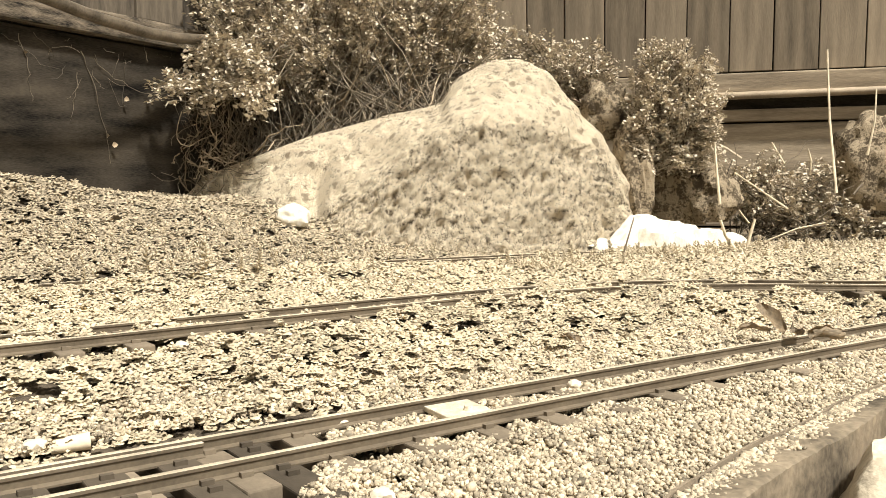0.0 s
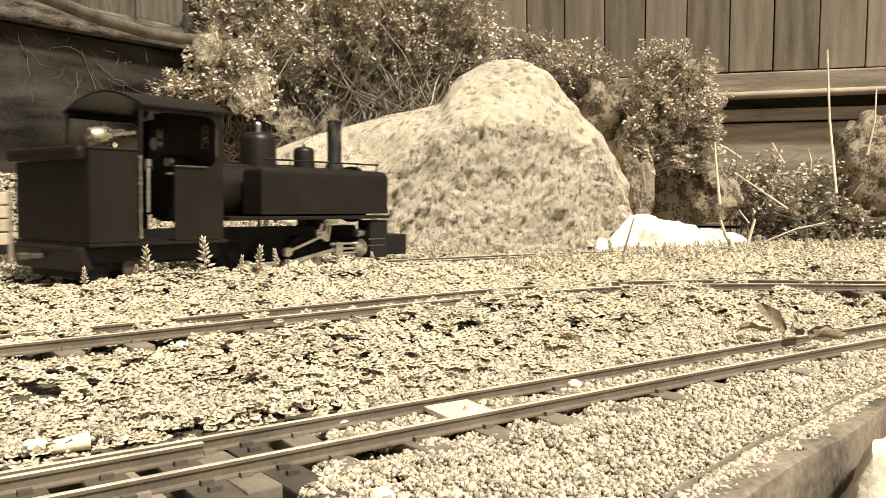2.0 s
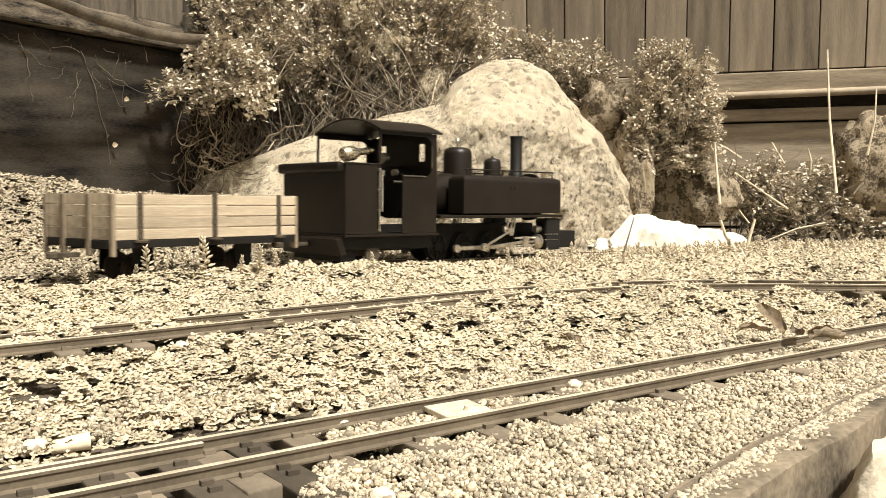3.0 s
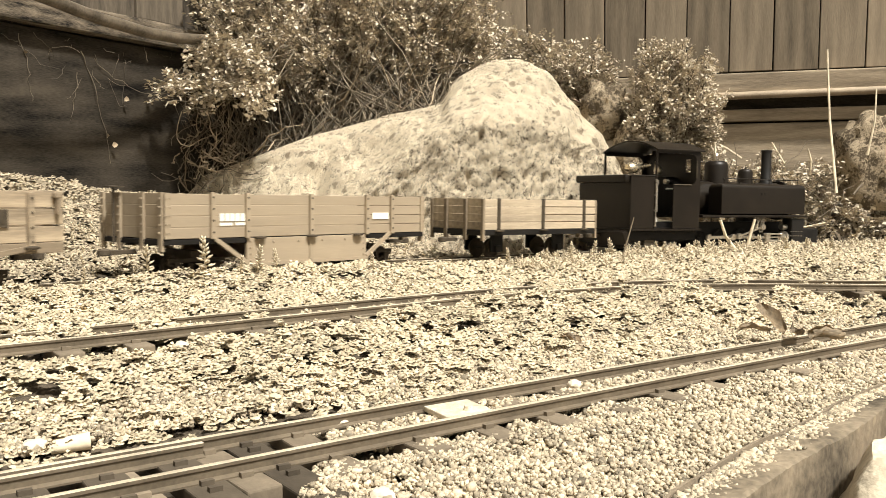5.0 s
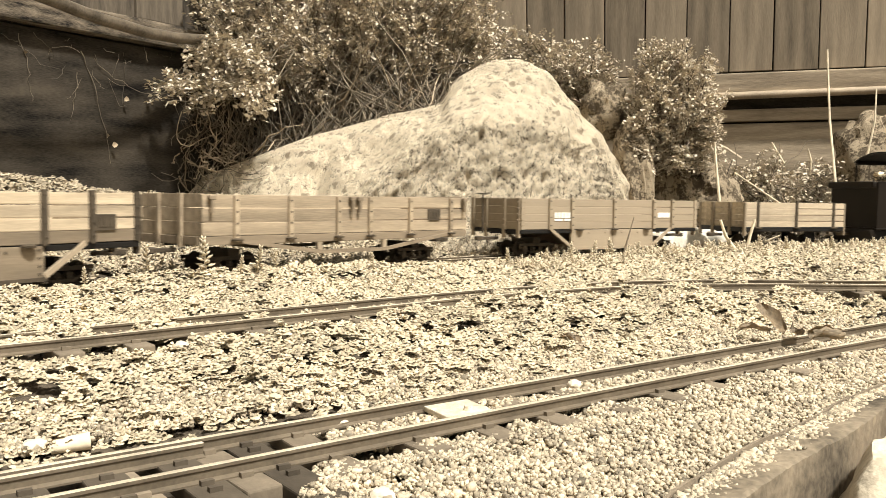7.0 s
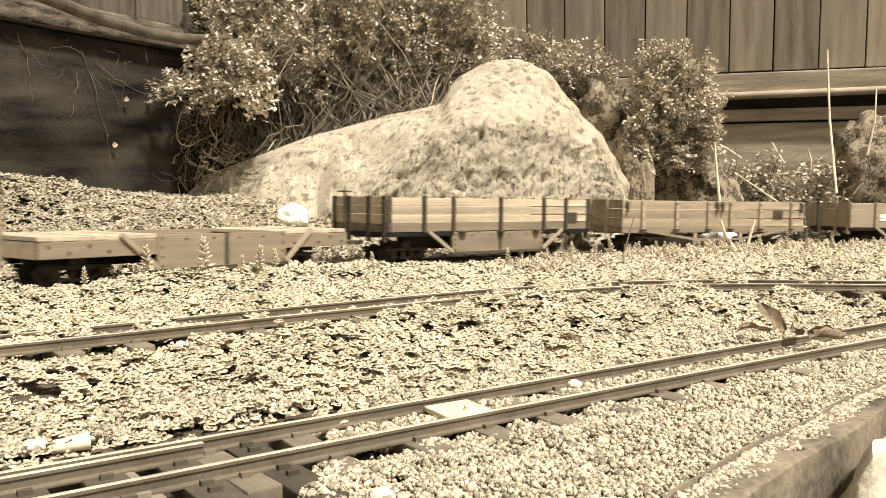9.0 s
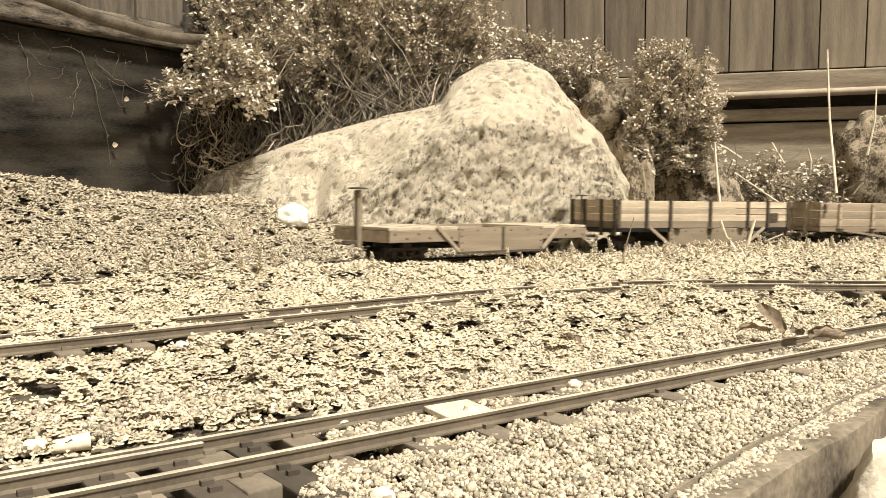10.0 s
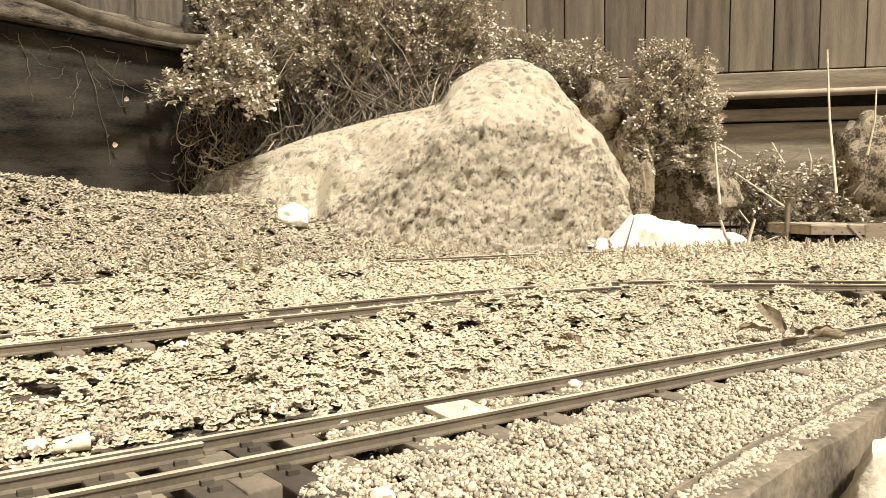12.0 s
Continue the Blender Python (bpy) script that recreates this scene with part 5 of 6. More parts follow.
def rosette():
    """A stonecrop rosette: an outer whorl of leaves and a few raised inner ones, 1 wide."""
    b, f = leaf_shape(0.46, 0.43, 0.085, 6)
    f = f[::2]
    v, t = [], []
    for i in range(7):
        inner = i >= 5
        a = i * 2.51 if inner else i * 1.2566 + 0.2 * math.sin(i * 7)
        up = -0.42 if inner else 0.02 - 0.16 * math.sin(i * 3)
        m = Matrix.Translation((0, 0, 0.05 if inner else 0.0)) @ Matrix.Rotation(a, 4, "Z") @ Matrix.Rotation(up, 4, "Y")
        o = len(v)
        v += [tuple(m @ Vector(q * (0.72 if inner else 1.0 + 0.10 * math.sin(i * 5)))) for q in b]
        t += [tuple(int(k) + o for k in q) for q in f]
    return v, t


def cover():
    x, y = wedge(74000, 0.24, 1.62)
    nx, ny = wedge(16000, 0.24, 0.80)
    x, y = np.r_[x, nx], np.r_[y, ny]
    d = off_path(NEAR, x, y)
    v, s = from_line(x, y)
    keep = off_path(EDGE, x, y) > 0.03
    keep &= (d > 0.030) | ((d < -0.045) & (x > 0.36))
    # thinner among the gravel close to the near track
    keep &= RNG.random(len(x)) < np.clip(np.interp(d, [0.02, 0.05, 0.09], [0.10, 0.55, 1.0]) + (d < 0) * 0.5, 0, 1)
    in_boulder = (x > -0.40) & (x < 0.32) & (y > np.interp(x, [-0.4, -0.3, -0.15, 0, 0.2, 0.32], [1.46, 1.36, 1.30, 1.28, 1.31, 1.40]))
    keep &= ~in_boulder
    keep &= y < np.interp(x, [-0.9, -0.62, -0.3], [0.72, 1.18, 1.7])
    keep &= ~((x > 0.25) & (v > 0.20))
    keep &= (np.abs(v) > 0.062) | (RNG.random(len(x)) < np.interp(x, [-0.05, 0.1], [0.12, 0.5]))
    keep &= ~((v > 0.05) & (v < 0.10) & (x < 0.05) & (RNG.random(len(x)) < 0.85))
    keep &= RNG.random(len(x)) < np.interp(y, [0.6, 1.5], [1.0, 0.55])
    ld, back, front = loop_rails(x, y)
    clear_front = ((x < -0.04) | ((x > 0.22) & (x < 0.38)))
    clear_back = ((x > -0.11) & (x < 0.075)) | ((x > 0.16) & (x < 0.38)) | (x < -0.27)
    keep &= ~(clear_front & (np.abs(front) < 0.006)) & ~(clear_back & (np.abs(back) < 0.006))
    keep &= ~((np.abs(np.abs(v) - GAUGE / 2) < 0.005) & (((s > -1.36) & (s < -1.14)) | ((s > -1.05) & (s < -0.85))))
    x, y, d, v, s, front, back, clear_front, clear_back = [q[keep] for q in (x, y, d, v, s, front, back, clear_front, clear_back)]
    clump = value_noise(x, y, 55, 1) * 0.6 + value_noise(x, y, 120, 2) * 0.4
    rise = (clump - 0.35) * 0.013 * np.clip(np.abs(d) / 0.10, 0.25, 1)
    low = (clear_front & (front < 0.001) & (front > -0.022)) | (clear_back & (back < 0.001) & (back > -0.020))
    rise = np.where(low, np.minimum(rise, 0.002) - 0.003, rise)
    rise = np.where(np.abs(v) < 0.062, np.minimum(rise, 0.003), rise)
    rise = np.where(np.abs(v) < 0.022, rise * 0.3, rise)
    hole = value_noise(x, y, 38, 8) * 0.6 + value_noise(x, y, 90, 9) * 0.4
    ok = (hole > 0.30) | (RNG.random(len(x)) < 0.15)
    x, y, v, rise, d = [q[ok] for q in (x, y, v, rise, d)]
    n = len(x)
    z = land(x, y) + rise + RNG.uniform(-0.002, 0.002, n)
    size = RNG.uniform(0.0068, 0.0125, n) * np.interp(y, [0.3, 0.6, 0.9, 1.5], [0.56, 0.72, 1.05, 1.6])
    wide = np.where(x < 0.15, 1.0, 0.8)
    m = placements(np.stack([x, y, z], 1), RNG.uniform(0, 6.283, n), np.abs(RNG.normal(0.12, 0.22, n)), RNG.normal(-1.4, 1.2, n), np.stack([size, size * wide, size * RNG.uniform(0.9, 1.5, n)], 1))
    b, f = rosette()
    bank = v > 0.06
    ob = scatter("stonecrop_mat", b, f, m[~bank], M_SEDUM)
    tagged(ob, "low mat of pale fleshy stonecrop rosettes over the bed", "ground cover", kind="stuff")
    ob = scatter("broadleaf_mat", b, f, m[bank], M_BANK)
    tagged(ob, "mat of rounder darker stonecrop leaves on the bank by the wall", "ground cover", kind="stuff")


cover()


def pebbles():
    v = np.array([(a, b, c) for a in (-0.7, 0.7) for b in (-0.7, 0.7) for c in (-0.7, 0.7)]) * RNG.uniform(0.65, 1.25, (8, 3))
    f = [(0, 1, 3), (0, 3, 2), (4, 7, 5), (4, 6, 7), (0, 5, 1), (0, 4, 5), (2, 3, 7), (2, 7, 6), (0, 2, 6), (0, 6, 4), (1, 5, 7), (1, 7, 3)]
    x, y = wedge(260000, 0.20, 0.62)
    d = off_path(NEAR, x, y)
    e = off_path(EDGE, x, y)
    keep = (e > RNG.uniform(-0.005, 0.009, len(x))) & (d < 0.09) & (RNG.random(len(x)) < np.interp(d, [-0.12, 0.06, 0.11], [1.0, 1.0, 0.6]))
    keep &= np.abs(np.abs(d) - GAUGE / 2) > 0.0042
    x, y, d, e = x[keep], y[keep], d[keep], e[keep]
    n = len(x)
    r = RNG.uniform(0.0004, 0.0012, n) * np.where(RNG.random(n) < 0.03, 1.7, 1.0)
    between = np.abs(d) < 0.038
    z = land(x, y) - 0.001 + RNG.uniform(-0.001, 0.0020, n) + 0.0022 * (value_noise(x, y, 60, 4) - 0.45) + 0.0012 * (value_noise(x, y, 150, 6) - 0.5)
    dark = (x < -0.045) & (np.abs(d) < 0.05)
    z = np.where(dark, z - 0.006, z)
    z = np.where(e < 0.0085, 0.0062, z)
    z = np.where(between & ~dark, z - 0.0006, z)
    z = np.where(~dark & (np.abs(d) < 0.05), z + 0.0042 * np.clip(value_noise(x, y, 85, 13) - 0.35, 0, 0.6), z)
    m = placements(np.stack([x, y, z], 1), RNG.uniform(0, 6.283, n), RNG.uniform(0, 1.5, n), RNG.uniform(0, 6.283, n), np.stack([r * RNG.uniform(0.8, 1.4, n), r, r * RNG.uniform(0.6, 1, n)], 1))
    ob = scatter("gravel_chippings", v, f, m, M_GRAVEL, True)
    tagged(ob, "pale angular gravel chippings packed round the sleepers", "gravel", kind="stuff")


pebbles()


def sprig(name, label):
    """An upright stonecrop shoot: a stem with whorls of blunt leaves."""
    root = empty(name)
    h = 0.030
    part("stem", rod(bmesh.new(), (0, 0, -0.006), (0, 0, h), 0.0012, 0.0006, 6), M_SPRIG, root)
    b, f = leaf_shape(0.0105, 0.0054, 0.002)
    rows = []
    for i in range(22):
        k = i / 21
        a = i * 2.4
        rows.append((0, 0, 0.004 + k * (h - 0.003), a, -0.15 - 0.9 * k, 1.0 - 0.45 * k))
    v, t = [], []
    for x, y, z, a, up, sc in rows:
        m = Matrix.Translation((x, y, z)) @ Matrix.Rotation(a, 4, "Z") @ Matrix.Rotation(up, 4, "Y")
        o = len(v)
        v += [tuple(m @ Vector(q * sc)) for q in b]
        t += [tuple(int(j) + o for j in q) for q in f]
    lv = mesh_of("leaf_whorl", v, t, M_SPRIG, root)
    lv.data.polygons.foreach_set("use_smooth", [True] * len(t))
    return tagged(root, label, "stonecrop", "stonecrop shoots along the line")


first = sprig("stonecrop_shoot", "upright pale stonecrop shoot with whorled fleshy leaves")
SHOOTS = [(262, 470, 0.70, 0.82), (365, 482, 0.72, 0.95), (425, 486, 0.74, 0.5), (456, 478, 0.76, 0.7), (490, 470, 0.79, 0.55), (150, 492, 0.62, 0.4), (660, 462, 0.86, 0.5), (238, 478, 0.70, 0.45),
          (968, 452, 1.08, 0.7), (1010, 448, 1.06, 0.9), (1050, 452, 1.08, 0.9), (1085, 450, 1.10, 1.0), (1130, 452, 1.10, 0.8), (1180, 452, 1.12, 0.8), (1240, 452, 1.14, 0.8), (1290, 450, 1.16, 0.9), (1345, 448, 1.16, 1.0), (1395, 450, 1.18, 1.0),
          (1430, 452, 1.18, 1.0), (1475, 452, 1.2, 1.1), (1510, 455, 1.2, 1.0), (1545, 458, 1.2, 1.1), (1000, 470, 0.98, 0.7), (1100, 478, 0.98, 0.8), (1210, 470, 1.02, 0.8), (1320, 475, 1.0, 0.8), (1440, 480, 1.0, 0.8), (1530, 485, 0.98, 0.9), (900, 470, 0.98, 0.6), (1160, 490, 0.9, 0.6)]
for i, (c, r, dep, sc) in enumerate(SHOOTS):
    p = px(c, r, dep)
    z = min(p.z, float(land(p.x, p.y)) + 0.004)
    m = pose(p.x, p.y, z, random.uniform(-12, 12), random.uniform(-12, 12), random.uniform(0, 360))
    if i:
        ob = copy_thing(first, m)
    else:
        ob = first
        ob.matrix_basis = m
    sc *= 0.72 if c > 900 else 1.0
    ob.scale = (sc, sc, sc)


def shoots_mass():
    """Crowded small shoots on the far verge."""
    b, f = leaf_shape(0.0085, 0.0046, 0.0017, 5)
    v, t = [], []
    for i in range(10):
        k = i / 9
        m = Matrix.Translation((0, 0, 0.002 + k * 0.013)) @ Matrix.Rotation(i * 2.4, 4, "Z") @ Matrix.Rotation(-0.1 - 1.0 * k, 4, "Y")
        o = len(v)
        v += [tuple(m @ Vector(q * (1 - 0.4 * k))) for q in b]
        t += [tuple(int(j) + o for j in q) for q in f]
    x, y = wedge(7000, 0.8, 1.6, 0.55)
    d, s = from_line(x, y)
    keep = (((d < -0.066) & (d > -0.24) & (x > 0.08)) | ((d > 0.075) & (d < 0.17) & (x > -0.3) & (RNG.random(len(x)) < 0.5)) | ((d > 0.07) & (d < 0.30) & (x < -0.22) & (RNG.random(len(x)) < 0.35)))
    keep &= ~((x > -0.40) & (x < 0.32) & (y > np.interp(x, [-0.4, -0.3, -0.15, 0, 0.2, 0.32], [1.40, 1.30, 1.25, 1.235, 1.26, 1.36])))
    keep &= (RNG.random(len(x)) < np.interp(d, [-0.24, -0.07], [0.25, 0.8])) | (d > 0)
    keep &= y < np.interp(x, [-0.9, -0.62, -0.3], [0.72, 1.18, 1.7])
    x, y, d = x[keep], y[keep], d[keep]
    n = len(x)
    z = land(x, y) + RNG.uniform(-0.003, 0.004, n)
    m = placements(np.stack([x, y, z], 1), RNG.uniform(0, 6.28, n), RNG.uniform(0, 0.7, n), RNG.uniform(0, 6.28, n), RNG.uniform(0.45, 0.9, n))
    tagged(scatter("stonecrop_shoots", v, t, m, M_SPRIG), "crowded small stonecrop shoots beside the main line", "ground cover", kind="stuff")


shoots_mass()


# ---- bushes ----
def stems_mesh(name, stems, material, parent=None, seg=4):
    """Bent tapering stems, joined: each a list of points and two radii."""
    verts, faces = [], []
    for pts, r0, r1 in stems:
        p = np.array([tuple(q) for q in pts])
        t = np.gradient(p, axis=0)
        t /= np.linalg.norm(t, axis=1)[:, None] + 1e-9
        a = np.cross(t, (0.31, 0.17, 0.93))
        a /= np.linalg.norm(a, axis=1)[:, None] + 1e-9
        b = np.cross(t, a)
        o, n = len(verts), len(p)
        for i in range(n):
            r = r0 + (r1 - r0) * i / (n - 1)
            for k in range(seg):
                w = 2 * math.pi * k / seg
                verts.append(p[i] + (a[i] * math.cos(w) + b[i] * math.sin(w)) * r)
        for i in range(n - 1):
            for k in range(seg):
                faces.append((o + i * seg + k, o + i * seg + (k + 1) % seg, o + (i + 1) * seg + (k + 1) % seg, o + (i + 1) * seg + k))
    ob = mesh_of(name, verts, faces, material, parent)
    ob.data.polygons.foreach_set("use_smooth", [True] * len(faces))
    return ob


def bent(a, b, sag=0.1, n=7, jitter=0.04):
    """Points from a to b on a wandering bow."""
    a, b = Vector(a), Vector(b)
    L = (b - a).length
    side = Vector(RNG.normal(0, 1, 3)) * jitter * L
    out = []
    for i in range(n):
        k = i / (n - 1)
        q = a.lerp(b, k) + side * math.sin(k * math.pi) + Vector((0, 0, -sag * L * math.sin(k * math.pi)))
        if 0 < i < n - 1:
            q += Vector(RNG.normal(0, 1, 3)) * jitter * L * 0.3
        out.append(q)
    return out


def bush(name, label, base, tips, n_stems, twigs, leaf, leaves_per, material, r0=0.0028, bare=0.35, spread=0.05, category="bush", sag=0.05, extra=()):
    """base, tips: functions that give a random foot and a random tip."""
    root = empty(name)
    tagged(root, label, category)
    stems, pos, way = [], [], []
    for i in range(n_stems):
        pts = bent(base(), tips(), sag)
        stems.append((pts, r0 * RNG.uniform(0.6, 1.1), r0 * 0.3))
        L = (pts[-1] - pts[0]).length
        for j in range(twigs):
            k = RNG.uniform(bare, 1.0)
            q = pts[min(len(pts) - 2, int(k * (len(pts) - 1)))].lerp(pts[min(len(pts) - 1, int(k * (len(pts) - 1)) + 1)], (k * (len(pts) - 1)) % 1)
            d = (pts[-1] - pts[0]).normalized() + Vector(RNG.normal(0, 0.75, 3))
            e = q + d.normalized() * RNG.uniform(0.4, 1.1) * spread
            tw = bent(q, e, -0.05, 4, 0.08)
            stems.append((tw, r0 * 0.32, r0 * 0.15))
            for w in range(leaves_per):
                u = RNG.uniform(0.25, 1.05)
                pos.append(q.lerp(e, u) + Vector(RNG.normal(0, 0.0025, 3)))
                way.append(d)
    for e in extra:
        stems.append(e)
    stems_mesh("branchwork", stems, M_TWIG, root)
    n = len(pos)
    sh = np.array([(0, 0, 0), (0.35, 0.5, 0.10), (0.35, -0.5, 0.10), (0.75, 0.36, 0.06), (0.75, -0.36, 0.06), (1.0, 0, -0.02), (0.5, 0, -0.04)])
    tr = np.array([(0, 6, 1), (0, 2, 6), (1, 6, 3), (2, 4, 6), (3, 6, 5), (4, 5, 6)])
    w = np.array([tuple(v) for v in way])
    yaw = np.arctan2(w[:, 1], w[:, 0]) + RNG.normal(0, 1.3, n)
    size = leaf * RNG.uniform(0.55, 1.15, n)
    m = placements(np.array([tuple(p) for p in pos]), yaw, RNG.uniform(-0.2, 1.3, n), RNG.uniform(0, 6.28, n), np.stack([size, size * 0.62, size], 1))
    lv = scatter("foliage", sh, tr, m, material)
    lv.parent = root
    return root


def between(*boxes):
    """A random place in one of several (x0, x1, y0, y1, depth0, depth1, share)."""
    w = np.cumsum([b[6] for b in boxes])

    def pick():
        b = boxes[int(np.searchsorted(w, RNG.uniform(0, w[-1])))]
        return px(RNG.uniform(b[0], b[1]), RNG.uniform(b[2], b[3]), RNG.uniform(b[4], b[5]))
    return pick


def foot():
    k = RNG.uniform(0, 1)
    return px(440 + 360 * k, 262 - 75 * k + RNG.uniform(-10, 25), RNG.uniform(1.50, 1.72))


bush("large_bush", "large twiggy bush with small pale glossy leaves", foot,
     between((340, 480, -90, 60, 1.45, 1.8, 2), (480, 700, -110, 45, 1.5, 1.85, 4), (700, 880, -90, 60, 1.55, 1.85, 3), (780, 915, 0, 115, 1.6, 1.75, 1.2), (360, 520, 20, 110, 1.45, 1.6, 0.7)),
     290, 15, 0.0080, 22, M_LEAF, 0.0017, 0.50, 0.05)
bush("hanging_bush", "drooping leafy branch end with pale rounded leaves", between((430, 520, 60, 130, 1.45, 1.55, 1)),
     between((330, 470, 85, 190, 1.33, 1.45, 3), (255, 340, 140, 165, 1.33, 1.4, 0.6), (340, 460, 60, 120, 1.35, 1.5, 1.5)), 44, 12, 0.0092, 13, M_LEAF, 0.0016, 0.45, 0.035)


def dry_thicket():
    """Bare tangled stems under the large bush."""
    root = empty("dry_thicket")
    tagged(root, "tangle of bare dry stems under the large bush", "thicket")
    st = []
    for i in range(520):
        k = RNG.uniform(0, 1)
        a = px(330 + 460 * k, 310 - 115 * k + RNG.uniform(-15, 15), RNG.uniform(1.45, 1.7))
        b = px(340 + 520 * k + RNG.uniform(-120, 120), RNG.uniform(70, 250) - 30 * k, RNG.uniform(1.42, 1.75))
        st.append((bent(a, b, RNG.uniform(-0.15, 0.1), 8, 0.09), RNG.uniform(0.0005, 0.0012), 0.0004))
    for i in range(90):
        a = px(RNG.uniform(320, 420), RNG.uniform(180, 330), RNG.uniform(1.42, 1.5))
        b = a + Vector(RNG.normal(0, 0.04, 3))
        st.append((bent(a, b, 0.2, 8, 0.12), RNG.uniform(0.0004, 0.0010), 0.0004))
    for i in range(46):
        a = px(RNG.uniform(315, 400), RNG.uniform(235, 320), RNG.uniform(1.42, 1.50))
        st.insert(0, (bent(a, a + Vector((RNG.normal(0.02, 0.025), RNG.normal(0, 0.02), RNG.normal(0.0, 0.035))), 0.15, 8, 0.12), RNG.uniform(0.0005, 0.0010), 0.0004))
    for s in st[:110]:
        stems_mesh("stem", [(s[0], s[1] * 1.7, s[2] * 1.6)], M_STEM, root, 5)
    tagged(stems_mesh("stem_tangle", st[70:], M_TWIG, root), kind="stuff")


dry_thicket()
bush("small_bush", "small pale-leaved shrub behind the boulder", between((985, 1060, 150, 185, 1.72, 1.8, 1)), between((940, 1090, 75, 150, 1.68, 1.85, 3), (890, 960, 40, 120, 1.72, 1.85, 1)), 80, 11, 0.0085, 13, M_LEAF, 0.002, 0.3, 0.035)
bush("dense_bush", "dense upright bush of tiny dull leaves", between((1165, 1225, 280, 310, 1.52, 1.6, 1)),
     between((1125, 1260, 95, 160, 1.47, 1.68, 2), (1110, 1275, 160, 240, 1.45, 1.68, 2.4), (1120, 1262, 230, 285, 1.45, 1.65, 1.2), (1140, 1225, 75, 110, 1.5, 1.62, 0.7)), 240, 17, 0.0066, 22, M_LEAF_GREY, 0.002, 0.3, 0.032)
bush("low_shrub", "low scrubby shrub with dry stems in dark shade", between((1290, 1500, 400, 440, 1.62, 1.74, 1)),
     between((1300, 1380, 275, 340, 1.58, 1.72, 1.5), (1370, 1490, 290, 360, 1.60, 1.74, 2), (1420, 1510, 350, 420, 1.60, 1.70, 1), (1280, 1330, 300, 350, 1.60, 1.72, 0.4)), 90, 11, 0.0085, 12, M_LEAF_GREY, 0.0018, 0.4, 0.032)
bush("corner_shrub", "scrubby shrub with small leaves by the rock", between((1520, 1600, 420, 450, 1.62, 1.70, 1)), between((1500, 1620, 350, 420, 1.60, 1.70, 1)), 34, 9, 0.011, 6, M_LEAF_GREY, 0.0018, 0.3, 0.03)


def stalks():
    rows = (((1464, 88, 1.57), (1468, 210, 1.56), (1480, 342, 1.54)), ((1551, 158, 1.58), (1548, 215, 1.57), (1535, 275, 1.56)), ((1264, 252, 1.47), (1269, 310, 1.46), (1274, 362, 1.45)),
            ((1366, 252, 1.63), (1376, 270, 1.62), (1388, 290, 1.61)), ((1430, 264, 1.63), (1436, 285, 1.63), (1433, 310, 1.63)), ((1300, 306, 1.51), (1350, 340, 1.51), (1394, 370, 1.52)),
            ((1260, 250, 1.63), (1285, 262, 1.63), (1312, 280, 1.65)), ((1275, 390, 1.19), (1284, 418, 1.19), (1299, 440, 1.19)), ((1336, 388, 1.20), (1328, 415, 1.20), (1320, 446, 1.20)),
            ((1360, 425, 1.57), (1410, 405, 1.57), (1460, 395, 1.57)), ((1480, 335, 1.65), (1486, 325, 1.64), (1494, 318, 1.64)), ((1250, 315, 1.61), (1290, 350, 1.60), (1325, 395, 1.59)))
    for i, r in enumerate(rows):
        p = [px(*q) for q in r]
        pts = [p[0].lerp(p[1], 0.0), p[0].lerp(p[1], 0.5), p[1], p[1].lerp(p[2], 0.5), p[2]]
        w = 0.0026 if i in (0, 2, 7, 8) else 0.0019
        ob = tube(pts, w * 0.7, w, M_STRAW, "dry_stalk", seg=6)
        tagged(ob, "bleached dry stalk standing among the plants", "dry stalk", "dry stalks")
    ob = tube([px(1122, 385, 1.02), px(1112, 420, 1.02), px(1096, 474, 1.02)], 0.0006, 0.0013, M_SLEEPER, "upright_twig", seg=6)
    tagged(ob, "thin dark upright twig among stonecrop shoots", "twig")
    st = []
    for i in range(46):
        a = px(RNG.uniform(1130, 1500), RNG.uniform(330, 430), RNG.uniform(1.60, 1.72))
        st.append((bent(a, a + Vector((RNG.normal(0, 0.07), RNG.normal(0, 0.03), RNG.normal(0.01, 0.04))), 0.1, 7, 0.1), RNG.uniform(0.0008, 0.0018), 0.0006))
    for a, b in (((1530, 350, 1.61), (1590, 210, 1.61)), ((1510, 345, 1.60), (1560, 225, 1.63)), ((1205, 390, 1.63), (1190, 310, 1.65)), ((1165, 320, 1.63), (1215, 300, 1.63))):
        st.append((bent(px(*a), px(*b), 0.05, 8, 0.04), 0.0024, 0.0012))
    root = empty("fallen_twigs")
    tagged(root, "scattered dry twigs below the bushes", "twigs")
    tagged(stems_mesh("twig_litter", st, M_TWIG, root), kind="stuff")


stalks()


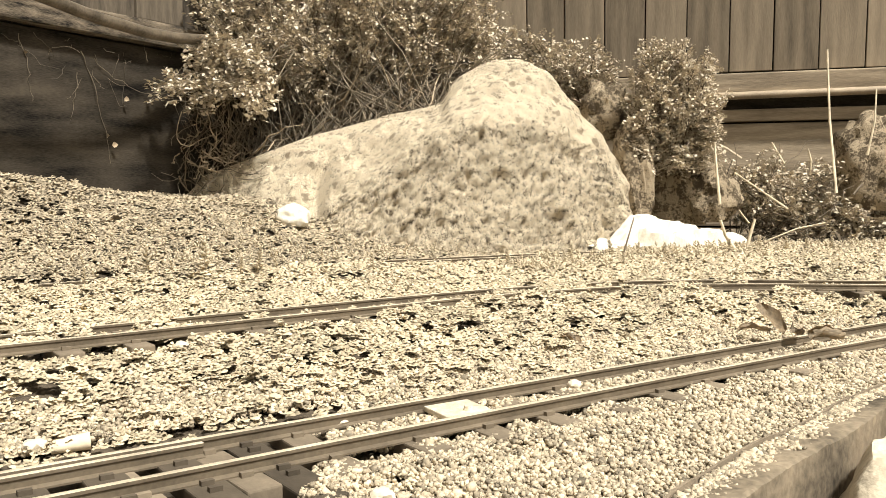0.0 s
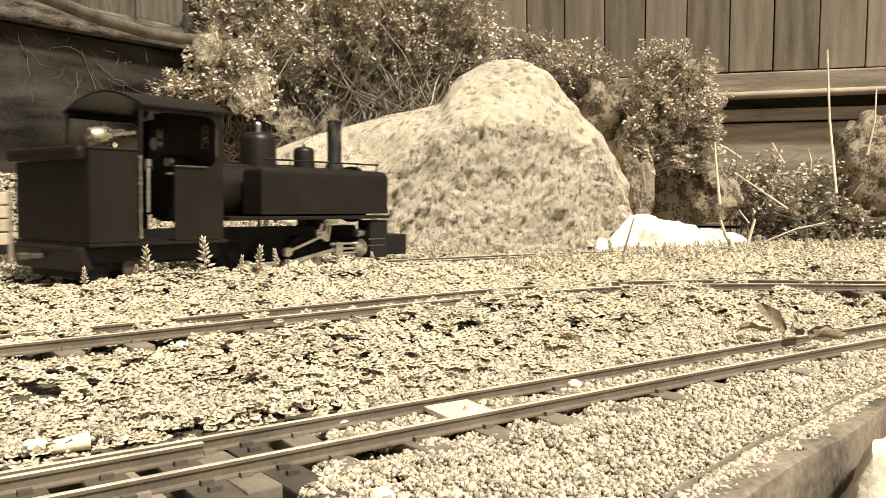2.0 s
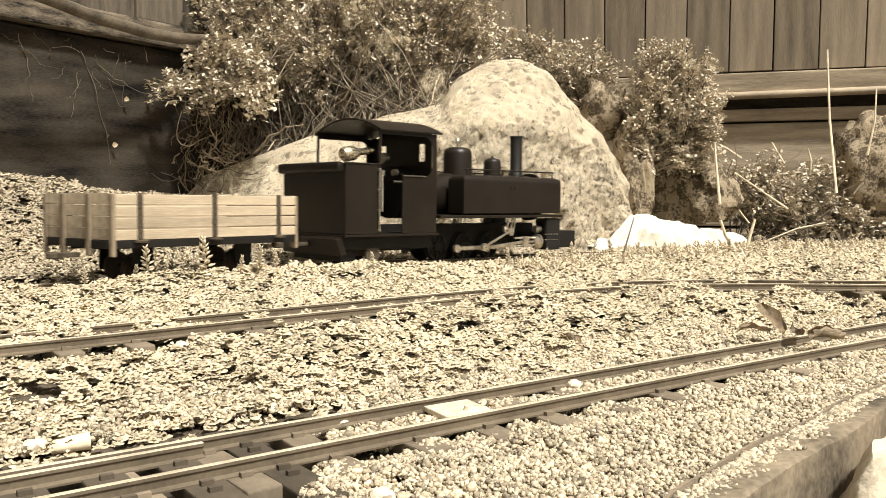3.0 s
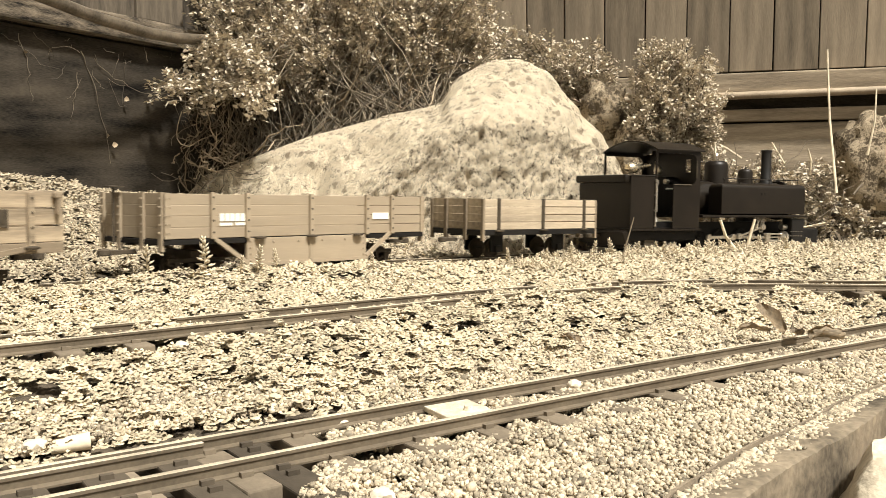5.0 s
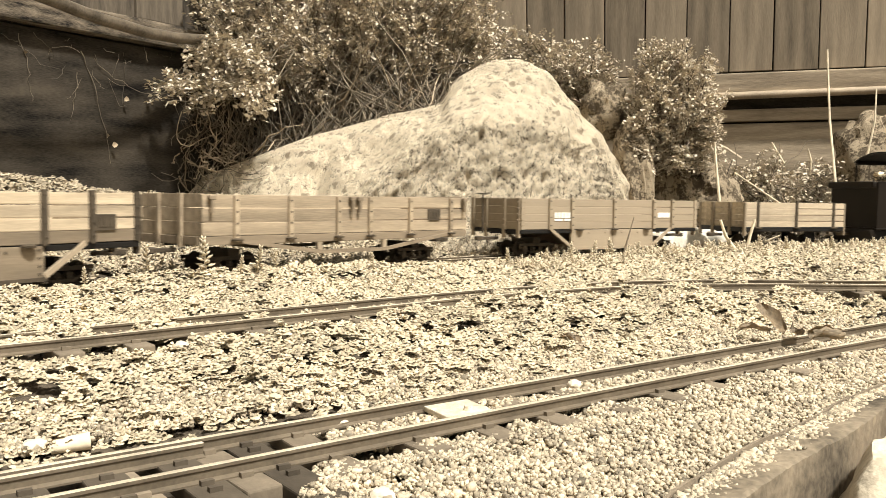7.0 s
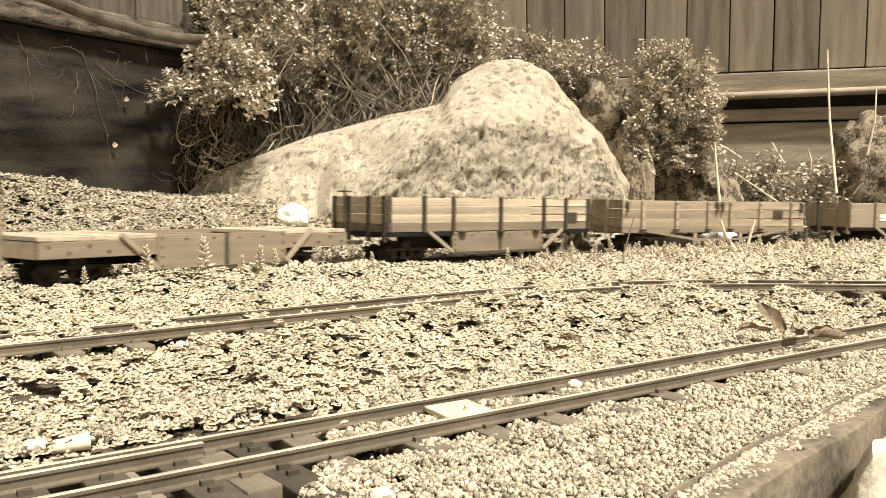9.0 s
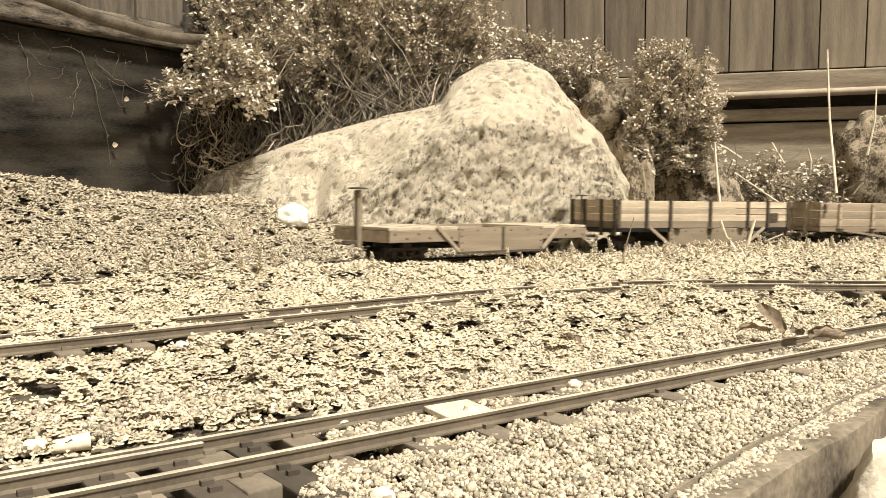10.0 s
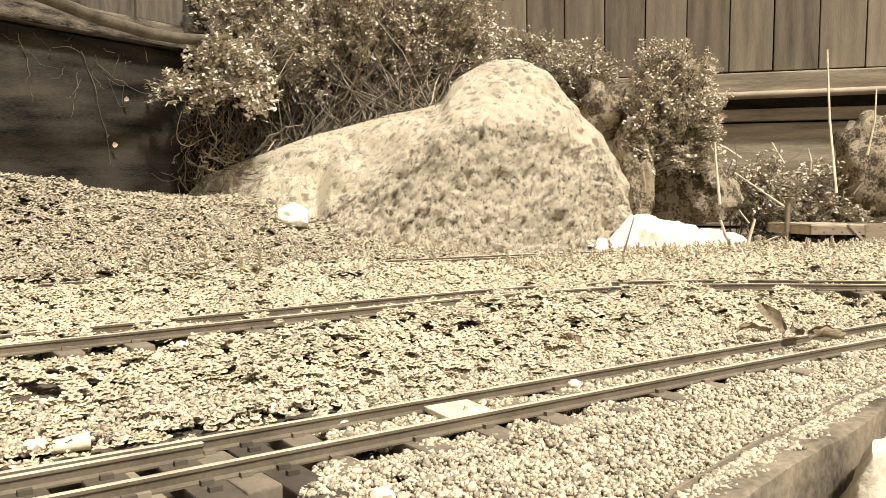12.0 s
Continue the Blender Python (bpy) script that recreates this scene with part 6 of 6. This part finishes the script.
def wall_roots():
    """Dead tendrils and webs hanging on the side wall."""
    root = empty("hanging_tendrils")
    tagged(root, "dead climbing tendrils hanging on the dark wall", "tendrils")
    def at(c, r, out=0.003):
        e = Vector((0, 0, ZC))
        d = px(c, r, 1.0) - e
        nn = Vector((LD.y, -LD.x, 0))
        k = (LA - e).dot(nn) / d.dot(nn)
        return e + d * k + nn * out
    st = []
    for rows in (((30, 62), (45, 100), (50, 140), (56, 180)), ((60, 60), (80, 78), (95, 102)), ((142, 92), (160, 140), (176, 195), (186, 245), (194, 290)), ((136, 130), (130, 170), (122, 215)), ((218, 95), (220, 130), (215, 185)),
                 ((160, 105), (200, 140), (250, 165), (320, 180)), ((0, 60), (20, 70), (40, 85)), ((250, 140), (290, 155), (330, 150))):
        pts = [at(*q) for q in rows]
        fine = []
        for a, b in zip(pts, pts[1:]):
            for i in range(4):
                fine.append(a.lerp(b, i / 4) + Vector(RNG.normal(0, 0.0016, 3)))
        fine.append(pts[-1])
        st.append((fine, RNG.uniform(0.0004, 0.0009), 0.0003))
    for i in range(26):
        a = at(RNG.uniform(5, 330), RNG.uniform(60, 150))
        st.append((bent(a, a + Vector((RNG.normal(0, 0.02), RNG.normal(0, 0.02), RNG.uniform(-0.05, 0.0))), 0.1, 6, 0.1), 0.0003, 0.0002))
    tagged(stems_mesh("tendril_mass", st, M_TWIG, root), kind="stuff")
    v = []
    for c, r in ((190, 240), (194, 258), (82, 88), (216, 175), (40, 90), (330, 250), (305, 290), (345, 270), (300, 310)):
        v.append(at(c, r, 0.006))
    n = len(v)
    sh = np.array([(0, 0, 0), (0.35, 0.5, 0.2), (0.35, -0.5, 0.2), (0.75, 0.36, 0.1), (0.75, -0.36, 0.1), (1.0, 0, -0.1), (0.5, 0, -0.04)])
    tr = np.array([(0, 6, 1), (0, 2, 6), (1, 6, 3), (2, 4, 6), (3, 6, 5), (4, 5, 6)])
    m = placements(np.array([tuple(p) for p in v]), RNG.uniform(0, 6.28, n), RNG.uniform(0.3, 1.5, n), RNG.uniform(0, 6.28, n), RNG.uniform(0.005, 0.010, n))
    for i in range(n):
        scatter("dry_leaf", sh, tr, m[i:i + 1], M_DEAD).parent = root


wall_roots()


# ---- litter on the bed ----
def dead_leaf(name, at, long, wide, curl, yaw, tilt, label, material=M_DEAD, taper=0.6):
    """A curled leaf: a strip rolled about its length, with some thickness."""
    bm = bmesh.new()
    nu, nv = 14, 9
    rows = []
    for i in range(nu):
        u = i / (nu - 1)
        w = wide * (math.sin(math.pi * (0.06 + 0.88 * u)) ** taper)
        row = []
        for j in range(nv):
            k = (j / (nv - 1) - 0.5) * 2
            a = k * curl
            row.append(bm.verts.new(((u - 0.5) * long, w * math.sin(a) / max(curl, 0.01) + 0.0006 * math.sin(9 * u + 3 * k), w * (1 - math.cos(a)) / max(curl, 0.01) + 0.0012 * math.sin(u * 5) + 0.0007 * math.sin(17 * u + 5 * k))))
        rows.append(row)
    for p, q in zip(rows, rows[1:]):
        for j in range(nv - 1):
            bm.faces.new((p[j], q[j], q[j + 1], p[j + 1]))
    bmesh.ops.solidify(bm, geom=bm.faces[:], thickness=0.0007)
    ob = smooth(part(name, bm, material), 60)
    ob.matrix_basis = pose(at.x, at.y, at.z, tilt, 0, yaw) if not isinstance(tilt, tuple) else pose(at.x, at.y, at.z, tilt[0], tilt[1], yaw)
    return tagged(ob, label, "dead leaf")


dead_leaf("dead_leaf", px(1366, 562, 0.530), 0.024, 0.0052, 0.8, -10, (65, 42), "curled brown dead leaf lying over the rail")
dead_leaf("dead_leaf", px(1335, 583, 0.53), 0.022, 0.005, 1.3, 10, (0, 0), "dry folded leaf beside the rail")
dead_leaf("bark_roll", px(1462, 598, 0.500), 0.022, 0.0092, 2.7, 12, (15, 0), "rolled dry bark curl lying on the sleepers", M_PALE, 0.1)
dead_leaf("dead_leaf", px(1408, 588, 0.515), 0.016, 0.006, 1.6, 50, (20, 10), "dark crumpled dead leaf on the rail", M_SLEEPER)
dead_leaf("dead_leaf", px(1016, 606, 0.49), 0.017, 0.004, 1.4, -35, (10, 20), "small brown curled leaf on stonecrop")
for c, r, dep, sz in ((320, 596, 0.443, (0.0045, 0.004, 0.0028)), (677, 873, 0.262, (0.005, 0.0045, 0.004)), (1420, 645, 0.47, (0.006, 0.004, 0.002)), (1016, 665, 0.41, (0.0045, 0.004, 0.004)), (60, 797, 0.305, (0.006, 0.005, 0.003)), (1412, 682, 0.43, (0.006, 0.004, 0.002)), (605, 718, 0.345, (0.010, 0.006, 0.003))):
    q = px(c, r + 3, dep)
    q.z = float(land(q.x, q.y)) + 0.35 * sz[2]
    lump("pebble", q, tuple(0.8 * k for k in sz), M_PEBBLE, int(c), 0.4, "smooth white pebble on the bed", "pebble", c % 90, 3)
ob = tube([px(90, 793, 0.31), px(125, 786, 0.312), px(160, 780, 0.315)], 0.0028, 0.0034, M_STRAW, "pale_stick", seg=8)
tagged(ob, "short bleached stick lying on the gravel", "stick")
lump("dark_stone", px(1468, 462, 1.12), (0.018, 0.012, 0.010), M_ROCK_GREY, 31, 0.3, "dark stone half hidden in stonecrop", "stone", 20, 3)


motions()
